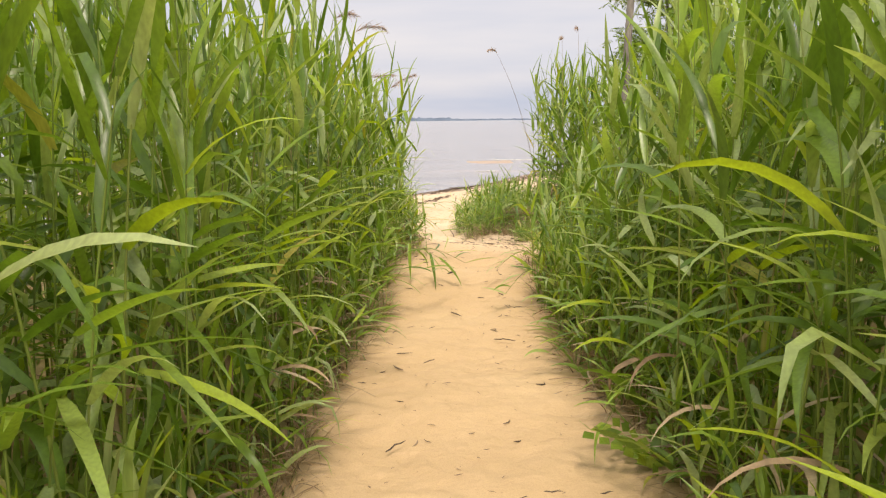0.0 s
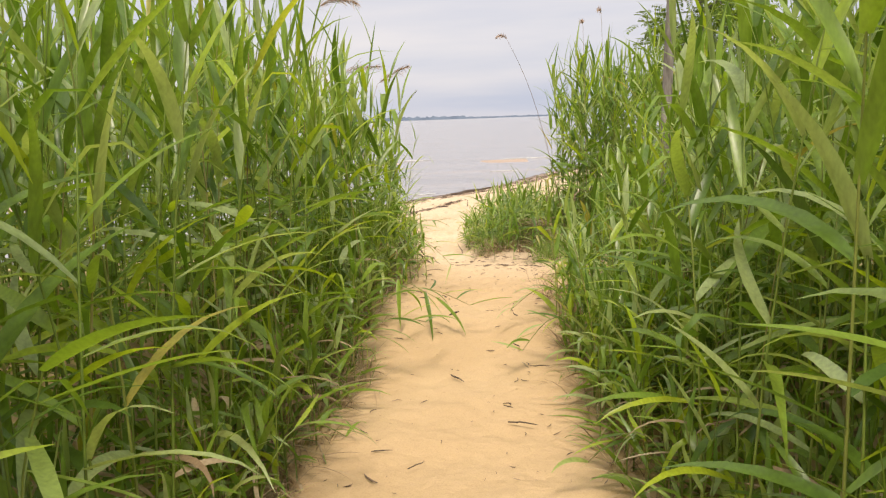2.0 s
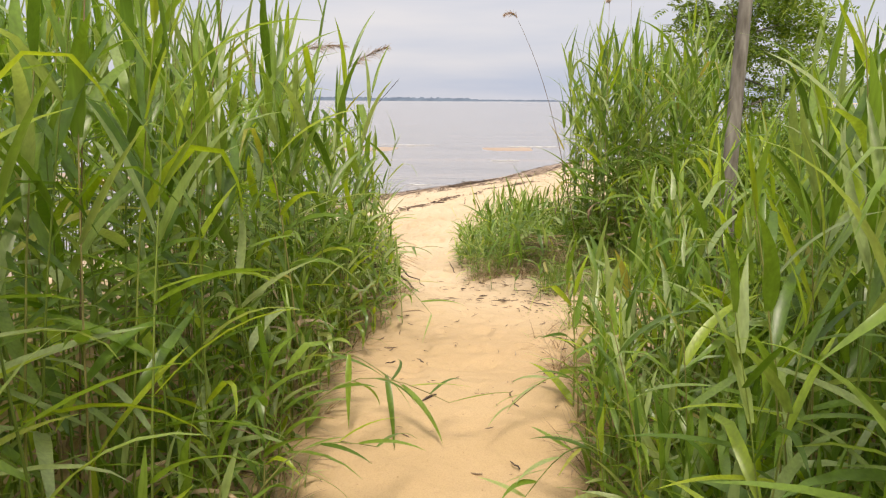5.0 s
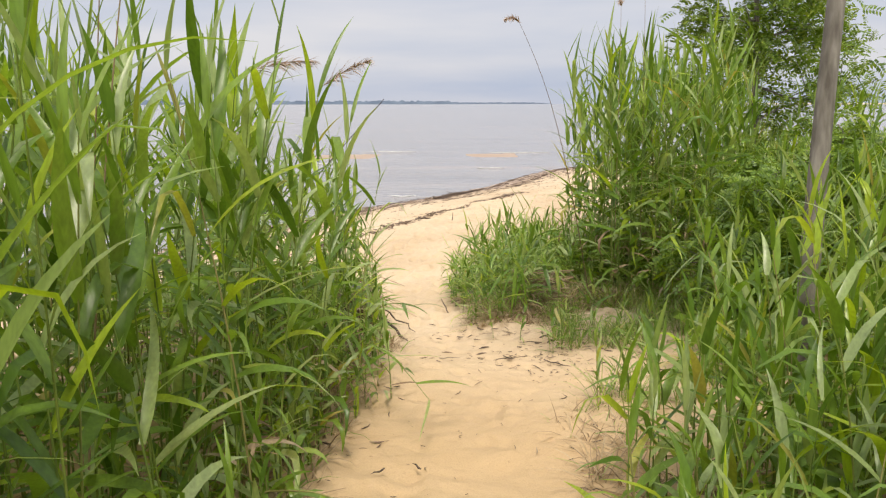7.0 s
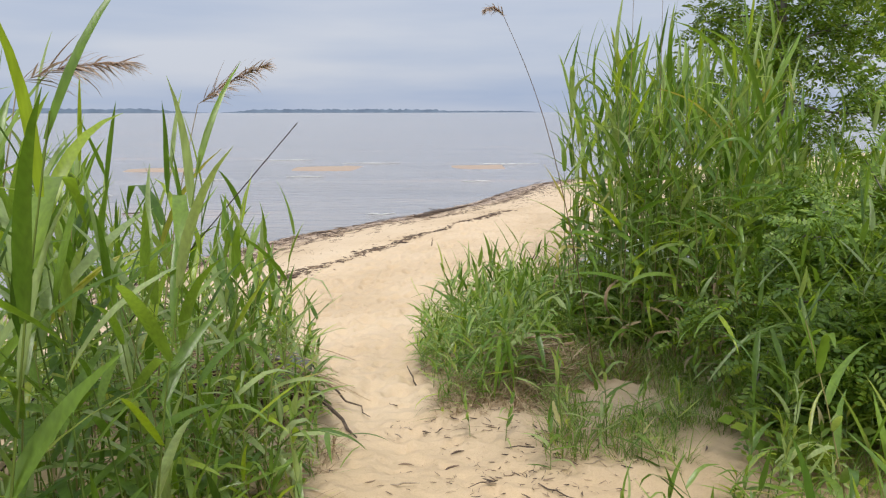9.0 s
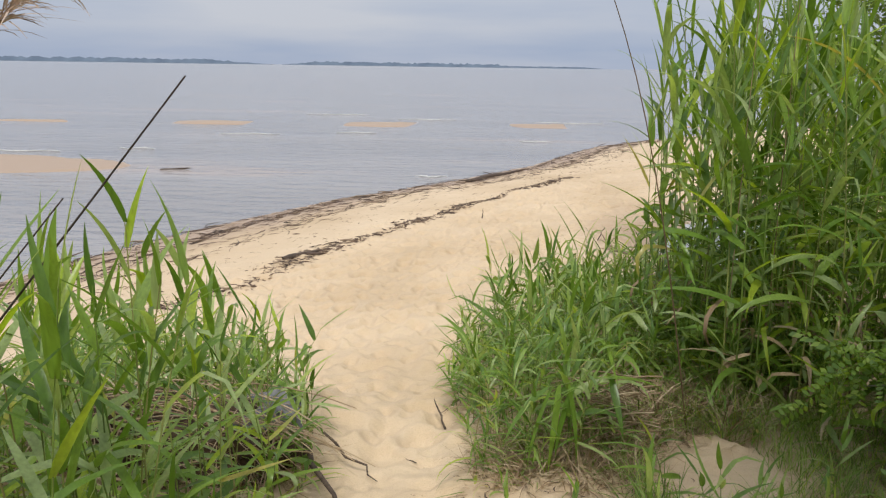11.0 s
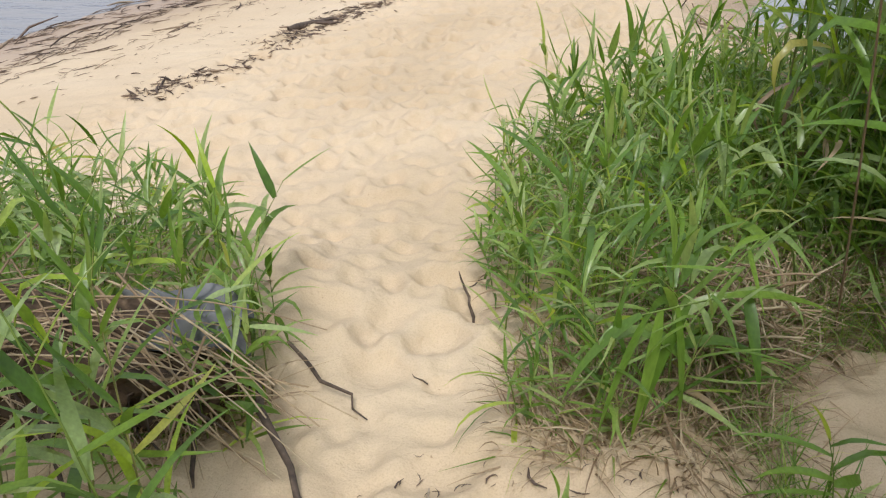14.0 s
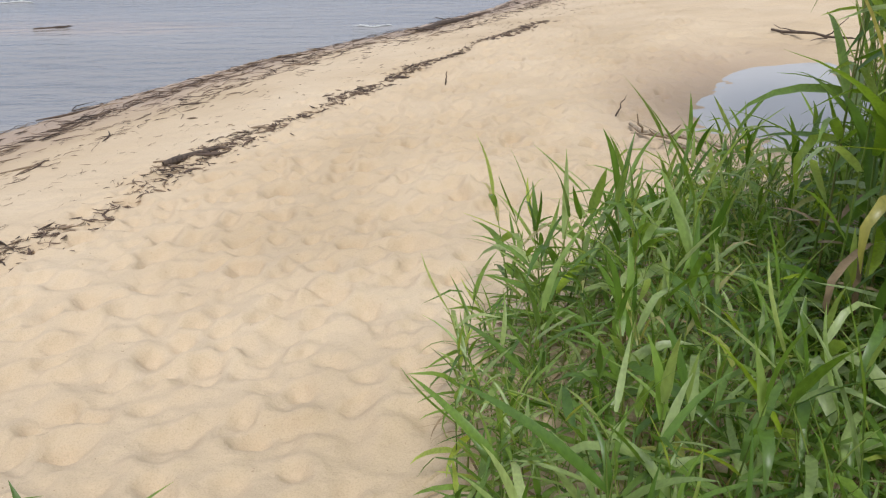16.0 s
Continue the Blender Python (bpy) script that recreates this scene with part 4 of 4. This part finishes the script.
def crooked(name, a, b, r, mat, label, category, seed, group="", knots=7, wobble=0.05, side_twigs=0):
    """A crooked stick from a to b with tapering ends and, where asked, side twigs of its own."""
    g = np.random.default_rng(seed)
    a, b = np.array(a, float), np.array(b, float)
    s = np.linspace(0, 1, knots)[:, None]
    l = np.linalg.norm(b - a)
    pts = (b - a) * s + np.concatenate([[[0, 0, 0]], g.normal(0, wobble * l * 0.6, (knots - 2, 3)) * np.array([1, 1, 0.35]), [[0, 0, 0]]])
    rad = r * (1 - 0.55 * s[:, 0]) * g.uniform(0.85, 1.15, knots)
    rad[0] *= 0.6
    rad[-1] *= 0.5
    root = new(name, mesh_of(name, *tube(pts, rad, 7), mat))
    root.matrix_basis = pose(*a)
    for k in range(side_twigs):
        p = pts[1 + int(g.integers(knots - 2))]
        e = p + np.append(g.normal(0, 0.3 * l, 2), abs(g.normal(0, 0.12 * l)))
        part("side_twig", mesh_of("side_twig", *tube(np.linspace(p, e, 5) + g.normal(0, 0.01, (5, 3)), np.linspace(r * 0.45, r * 0.15, 5), 5), mat), root)
    return tagged(root, label, category, group)


def on(x, y, up=0.01):
    return (x, y, gz(x, y) + up)


crooked("root", (-0.66, 10.52, 0.06), on(-0.33, 10.1, 0.0), 0.018, M_DRIFT, "dark exposed root reaching down to the sand", "root", 1, "exposed roots")
crooked("root", (-0.78, 10.42, 0.05), on(-0.72, 10.2, 0.0), 0.014, M_DRIFT, "dark exposed root reaching down to the sand", "root", 2, "exposed roots")
crooked("root", (-0.6, 10.75, 0.0), on(-0.3, 10.6, 0.0), 0.009, M_DRIFT, "thin dark root lying over the sand", "root", 3, "exposed roots")
crooked("root", (-1.2, 10.3, 0.08), on(-1.05, 10.08, -0.01), 0.012, M_DRIFT, "dark exposed root reaching down to the sand", "root", 4, "exposed roots")


def plastic_scrap():
    n = 16
    u, w = np.meshgrid(np.linspace(-1, 1, n), np.linspace(-1, 1, n))
    z = 0.022 * wavelets(u, w, 4, 0.9, 7) - 0.05 * smooth01(0.1, 1.0, -w) + 0.015 * (1 - u ** 2)
    top = np.stack([u * 0.19 + 0.02 * np.sin(4 * w), w * 0.11 + 0.015 * np.sin(5 * u), z], -1).reshape(-1, 3)
    low = top - np.array([0, 0, 0.006])
    i, j = np.meshgrid(np.arange(n - 1), np.arange(n - 1), indexing="ij")
    c = (i * n + j).ravel()
    f = np.stack([c, c + 1, c + 1 + n, c + n], -1)
    ob = new("plastic_scrap", mesh_of("plastic_scrap", np.concatenate([top, low]), np.concatenate([f, f[:, ::-1] + n * n]), M_TARP))
    ob.matrix_basis = pose(-0.86, 10.58, 0.2, 8, 6, 18)
    return tagged(ob, "crumpled dark grey plastic scrap caught under straw", "plastic sheet")


plastic_scrap()

# ---- beach: wrack line, water-edge lines, sticks ----
def wrack_x(y):
    return np.interp(y, [13.6, 14.7, 15.1, 16.0, 17.2, 18.4, 20.2, 22.4, 26], [-3.1, -2.8, -2.45, -2.32, -1.95, -1.25, -0.55, 0.5, 2.4])


def debris(name, spots, n, size, seed, label, heading=None, thick=(0.035, 0.08)):
    """Small curled scraps of stalk and leaf lying on the sand."""
    g = np.random.default_rng(seed)
    xy = np.array([spots(g) for _ in range(n)])
    zz = ground_z(xy[:, 0], xy[:, 1], True)
    out = []
    for (x, y), z in zip(xy, zz):
        l = size * g.lognormal(0, 0.5)
        a = g.random() * 3.1416 if heading is None else heading(y) + g.normal(0, 0.3)
        d = np.array([math.cos(a), math.sin(a), g.normal(0, 0.12)]) * l * 0.5
        m = np.array([x, y, z + 0.004 + g.random() * 0.012])
        bend = np.array([-d[1], d[0], 0]) * g.normal(0, 0.35)
        r = l * g.uniform(*thick)
        out.append(tube(np.stack([m - d, m - d * 0.3 + bend, m + d * 0.35 + bend, m + d]), np.array([r * 0.4, r, r * 0.9, r * 0.3]), 4))
    return tagged(new(name, mesh_of(name, *joined(out), M_DEBRIS, False)), label, "debris", kind="stuff")


def wrack_spot(g):
    while True:
        y = g.uniform(14.2, 24.5)
        dense = 0.5 + 0.5 * math.sin(y * 3.1 + 1.5 * math.sin(y * 1.3))
        if g.random() < (0.14 + 0.86 * dense ** 2 if y < 17.2 else 0.3 + 0.7 * dense):
            return wrack_x(y) + g.normal(0, 0.05 + 0.09 * dense), y


def shore_spot(offset, spread, y0, y1):
    def spot(g):
        y = g.uniform(y0, y1)
        return float(shore_x(y)) + offset + 0.12 * math.sin(y * 0.9 + offset * 7) + g.normal(0, spread), y
    return spot


debris("wrack_line", wrack_spot, 2900, 0.058, 11, "dark line of washed-up stalks and leaves along the beach")
def shore_heading(y):
    return math.atan2(1.0, float(shore_x(y + 0.5) - shore_x(y - 0.5)))


for k, (off, n, size) in enumerate([(0.1, 520, 0.2), (0.32, 480, 0.2), (0.56, 560, 0.2), (0.8, 560, 0.19), (1.04, 560, 0.18), (1.3, 480, 0.17), (1.58, 420, 0.15), (1.9, 380, 0.11), (2.4, 300, 0.07), (3.0, 240, 0.05)]):
    debris("tide_line", shore_spot(off, 0.014 + 0.009 * k, 14.5, 38), n, size, 20 + k, "thin dark line of plant litter at the water's edge", shore_heading, (0.009, 0.022))
debris("beach_litter", lambda g: (float(shore_x(yy := g.uniform(14, 30))) + g.uniform(0.3, 4.0), yy), 500, 0.04, 30, "scattered small plant scraps on the beach sand")
debris("path_litter", lambda g: (g.uniform(-0.75, 0.85), g.uniform(2.0, 10.0)), 330, 0.028, 31, "scattered small dark plant scraps on the sand path")
debris("path_litter", lambda g: (0.75 + g.normal(0, 0.3), 9.3 + g.normal(0, 0.3)), 260, 0.03, 32, "scattered bark and plant scraps on the sandy slope")
debris("path_litter", lambda g: (0.45 + g.normal(0, 0.35), 10.25 + g.normal(0, 0.18)), 170, 0.028, 33, "scattered stalk scraps below the grass tuft")

crooked("driftwood_stick", on(-2.42, 16.33, 0.04), on(-2.06, 16.74, 0.045), 0.036, M_DRIFT, "short dark driftwood stick lying on the wrack line", "driftwood", 5, knots=6, wobble=0.02)
crooked("driftwood_log", on(-0.67, 25.05, 0.03), on(0.62, 27.37, 0.03), 0.06, M_DRIFT, "long dark driftwood log at the water's edge", "driftwood", 6, wobble=0.015)
crooked("floating_stick", (-8.4, 26.3, WATER_Z), (-7.72, 26.6, WATER_Z + 0.02), 0.03, M_DRIFT, "dark stick poking out of the shallow water", "driftwood", 7, side_twigs=1)
crooked("fallen_branch", on(1.49, 16.67, 0.03), on(2.2, 15.75, 0.06), 0.025, M_PALEWOOD, "pale bleached branch with twigs beside the pool", "branch", 8, side_twigs=7)
crooked("fallen_branch", on(1.75, 16.2, 0.02), on(1.95, 15.5, 0.1), 0.016, M_PALEWOOD, "pale bleached branch with twigs beside the pool", "branch", 9, side_twigs=6)
crooked("fallen_branch", on(4.4, 21.4, 0.05), on(5.2, 20.6, 0.08), 0.025, M_DRIFT, "dark forked branch lying behind the pool", "branch", 10, side_twigs=4)
crooked("upright_twig", on(1.4, 16.9, -0.02), on(1.5, 16.95, 0.2), 0.008, M_DRIFT, "thin dark twig standing in the sand", "twig", 11, "standing twigs")
crooked("upright_twig", on(-0.1, 19.0, -0.02), on(-0.08, 19.0, 0.14), 0.01, M_DRIFT, "thin dark twig standing in the sand", "twig", 12, "standing twigs")
crooked("upright_twig", on(-0.02, 11.25, -0.02), on(-0.1, 11.4, 0.14), 0.008, M_DRIFT, "thin dark twig standing in the sand", "twig", 13, "standing twigs")

g_tw = np.random.default_rng(77)
for k in range(46):
    if k < 24:
        x, y, l = g_tw.uniform(-0.6, 0.75), g_tw.uniform(2.3, 8.5), g_tw.uniform(0.05, 0.16)
    elif k < 38:
        x, y, l = g_tw.uniform(-0.3, 1.3), g_tw.uniform(8.9, 10.3), g_tw.uniform(0.06, 0.28)
    else:
        x, y, l = g_tw.uniform(-0.25, 0.4), g_tw.uniform(10.3, 11.6), g_tw.uniform(0.05, 0.14)
    a = g_tw.random() * 6.283
    crooked("twig", on(x, y, 0.012), on(x + l * math.cos(a), y + l * math.sin(a), 0.02), g_tw.uniform(0.003, 0.006), M_DRIFT if k % 3 else M_PALEWOOD,
            "short dry twig lying on the sand" if l < 0.14 else "long thin dry twig lying on the sand", "twig", 100 + k, "twigs on the sand", 5, 0.08)


# ---- reeds bent over the path ----
def bent_reed(base, tip, bow, leaves, length, seed, label):
    g = np.random.default_rng(seed)
    b, t = np.array(base, float), np.array(tip, float)
    s = np.linspace(0, 1, 9)
    pts = (t - b) * s[:, None]
    pts[:, 2] += bow * np.sin(np.pi * s ** 0.8)
    root = new("bent_reed")
    root.matrix_basis = pose(*base)
    part("stem", mesh_of("stem", *tube(pts, np.linspace(0.004, 0.0015, 9), 5), M_STEM), root)
    az = math.atan2(t[1] - b[1], t[0] - b[0])
    for k in range(leaves):
        f = 0.35 + 0.65 * k / max(1, leaves - 1)
        p = np.array([np.interp(f, s, pts[:, c]) for c in range(3)])
        part("leaf", mesh_of("leaf", *blade(p, az + (0.75 if k % 2 else -0.75) * g.uniform(0.3, 1.2), g.uniform(-0.5, 0.45), length * g.uniform(0.65, 1.1), g.uniform(0.016, 0.026), g.uniform(0.3, 1.1), g, 7, 0.0, 0.4), M_REED), root)
    return tagged(root, label, "reed", "reeds bent over the path")


BENT = "green reed bent low across the sand path"
bent_reed(on(-0.62, 5.9), (0.12, 6.15, 0.36), 0.28, 7, 0.3, 1, BENT)
bent_reed(on(-0.62, 5.4), (-0.12, 5.6, 0.4), 0.2, 6, 0.28, 2, BENT)
bent_reed(on(-0.66, 8.2), (-0.05, 7.6, 0.36), 0.3, 7, 0.3, 3, BENT)
bent_reed(on(-0.6, 8.7), (-0.18, 8.4, 0.62), 0.2, 6, 0.26, 4, BENT)
bent_reed(on(-0.66, 3.9), (-0.35, 4.2, 0.3), 0.25, 6, 0.28, 5, BENT)
bent_reed(on(0.95, 4.1), (0.6, 4.2, 0.18), 0.22, 6, 0.26, 6, BENT)
bent_reed(on(0.8, 5.7), (0.42, 5.6, 0.22), 0.25, 7, 0.24, 7, BENT)
bent_reed(on(0.82, 6.4), (0.4, 6.3, 0.3), 0.2, 6, 0.24, 8, BENT)
bent_reed(on(1.05, 3.2), (0.72, 3.0, 0.22), 0.3, 6, 0.28, 9, BENT)
bent_reed(on(1.15, 11.2), (0.62, 10.45, 0.42), 0.35, 7, 0.3, 10, "pale green reed drooping over the grass tuft")
bent_reed(on(0.9, 11.3), (0.35, 10.75, 0.45), 0.3, 7, 0.28, 11, "pale green reed drooping over the grass tuft")
bent_reed(on(1.9, 9.9), (1.35, 8.9, 0.9), 0.4, 8, 0.34, 12, "pale green reed arching out of the shrubs")
bent_reed(on(-0.9, 10.6), (-0.58, 10.42, 0.3), 0.2, 6, 0.2, 13, "green reed arching over the undercut bank")
# single young shoots on the bare sand
for k, (x, y, h) in enumerate([(-0.3, 8.3, 0.5), (0.75, 9.4, 0.3), (0.95, 7.6, 0.55), (1.3, 8.2, 0.5), (0.35, 10.0, 0.25), (1.55, 8.9, 0.4), (-0.45, 9.2, 0.45), (0.55, 9.85, 0.3)]):
    root = build_reed(SHORT[k], "young green reed shoot growing on bare sand", "young reed shoots")
    s = h / 0.75
    root.matrix_basis = Matrix.LocRotScale((x, y, gz(x, y) - 0.01), Euler((0, 0, k * 1.3)), (0.35 + 0.65 * s, 0.35 + 0.65 * s, s))


# ---- coarse bright shoots standing in the tufts ----
COARSE = [reed_pieces(950 + k, 0.75, 7, 0.85, 6, 0.2, 1.0, 0.05) for k in range(6)]
g_sh = np.random.default_rng(88)
for k, (x, y, h) in enumerate([(0.32, 11.3, 0.62), (0.6, 10.95, 0.55), (0.72, 11.55, 0.72), (0.2, 12.15, 0.6), (0.48, 12.0, 0.66), (0.88, 11.35, 0.7), (0.12, 11.65, 0.5), (0.35, 12.7, 0.68),
                               (0.42, 10.7, 0.4), (0.8, 12.4, 0.8), (0.55, 13.0, 0.7), (-0.72, 10.72, 0.42), (-0.9, 10.95, 0.55), (-1.2, 10.7, 0.5), (-1.5, 10.9, 0.6), (-1.0, 11.2, 0.5), (-1.75, 10.65, 0.55)]):
    shoot = build_reed(COARSE[k % 6], "bright broad-leaved reed shoot standing in a grass tuft", "broad shoots in the tufts")
    s = h / 0.75
    shoot.matrix_basis = Matrix.LocRotScale((x, y, gz(x, y) - 0.02), Euler((0, 0, g_sh.random() * 6.283)), (0.35 + 0.65 * s, 0.35 + 0.65 * s, s))


def hanging_reed(points, leaves, seed, label):
    """A reed bent over, with broad leaves hanging straight down from its end: leaves are (along, azimuth, rise, length)."""
    g = np.random.default_rng(seed)
    pts = np.array(points, float)
    t = np.linspace(0, 1, len(pts))
    u = np.linspace(0, 1, 14)
    way = np.stack([np.interp(u, t, pts[:, c] - pts[0, c]) for c in range(3)], -1)
    way[1:-1] = (way[:-2] + 2 * way[1:-1] + way[2:]) / 4
    root = new("bent_reed")
    root.matrix_basis = pose(*points[0])
    part("stem", mesh_of("stem", *tube(way, np.linspace(0.0045, 0.002, 14), 5), M_STEM), root)
    for f, az, rise, length in leaves:
        p = np.array([np.interp(f, u, way[:, c]) for c in range(3)])
        part("leaf", mesh_of("leaf", *blade(p, az, rise, length, g.uniform(0.03, 0.042), 0.45, g, 7, 0.0, 0.3), M_REED), root)
    return tagged(root, label, "reed", "reeds bent over the path")


hanging_reed([on(1.02, 11.1, 0), (0.98, 10.9, 0.3), (0.84, 10.68, 0.4), (0.66, 10.56, 0.42), (0.5, 10.5, 0.4)],
             [(1.0, 3.3, -0.7, 0.34), (0.97, 4.0, -1.0, 0.4), (0.92, 4.6, -1.15, 0.42), (0.85, 5.2, -1.2, 0.4), (0.8, 3.9, -1.1, 0.38), (0.66, 0.3, 0.0, 0.34), (0.55, 4.9, -0.8, 0.3)], 1, "pale green reed with broad leaves hanging over the tuft")
hanging_reed([on(2.3, 9.9, 0), (2.15, 9.7, 0.6), (1.95, 9.5, 0.78), (1.7, 9.35, 0.75)],
             [(1.0, 3.6, -0.6, 0.34), (0.92, 4.2, -0.9, 0.38), (0.82, 4.8, -0.8, 0.36), (0.7, 3.4, -0.2, 0.36), (0.58, 5.4, -0.6, 0.34), (0.4, 3.2, 0.2, 0.36)], 2, "pale green reed with broad leaves arching out of the shrubs")
hanging_reed([on(-0.75, 6.6, 0), (-0.6, 6.5, 0.45), (-0.35, 6.4, 0.5), (-0.1, 6.3, 0.38)],
             [(1.0, -0.4, -0.6, 0.32), (0.9, -1.2, -0.9, 0.34), (0.8, 0.4, -0.7, 0.3), (0.66, -1.5, -0.9, 0.34), (0.5, 0.2, -0.3, 0.32)], 3, "green reed bent low across the sand path")
for k, (x, y) in enumerate([(-0.86, 1.35), (-0.84, 1.75), (-0.92, 2.15), (-0.8, 2.7), (1.2, 1.9), (1.16, 2.5)]):
    d = 1 if x < 0 else -1
    a = 0.0 if x < 0 else math.pi
    hanging_reed([on(x, y, 0), (x + 0.03 * d, y, 0.5), (x + 0.08 * d, y - 0.03, 0.85), (x + 0.17 * d, y - 0.06, 1.08)],
                 [(1.0, a - 0.5 * d, 0.5, 0.46), (0.9, a + 0.6 * d, 0.2, 0.44), (0.8, a - 0.9 * d, -0.1, 0.5), (0.7, a + 0.2 * d, -0.3, 0.46), (0.55, a - 1.2 * d, -0.2, 0.48), (0.42, a + 0.8 * d, -0.4, 0.42)], 20 + k, "tall reed with broad pale leaves leaning towards the path")
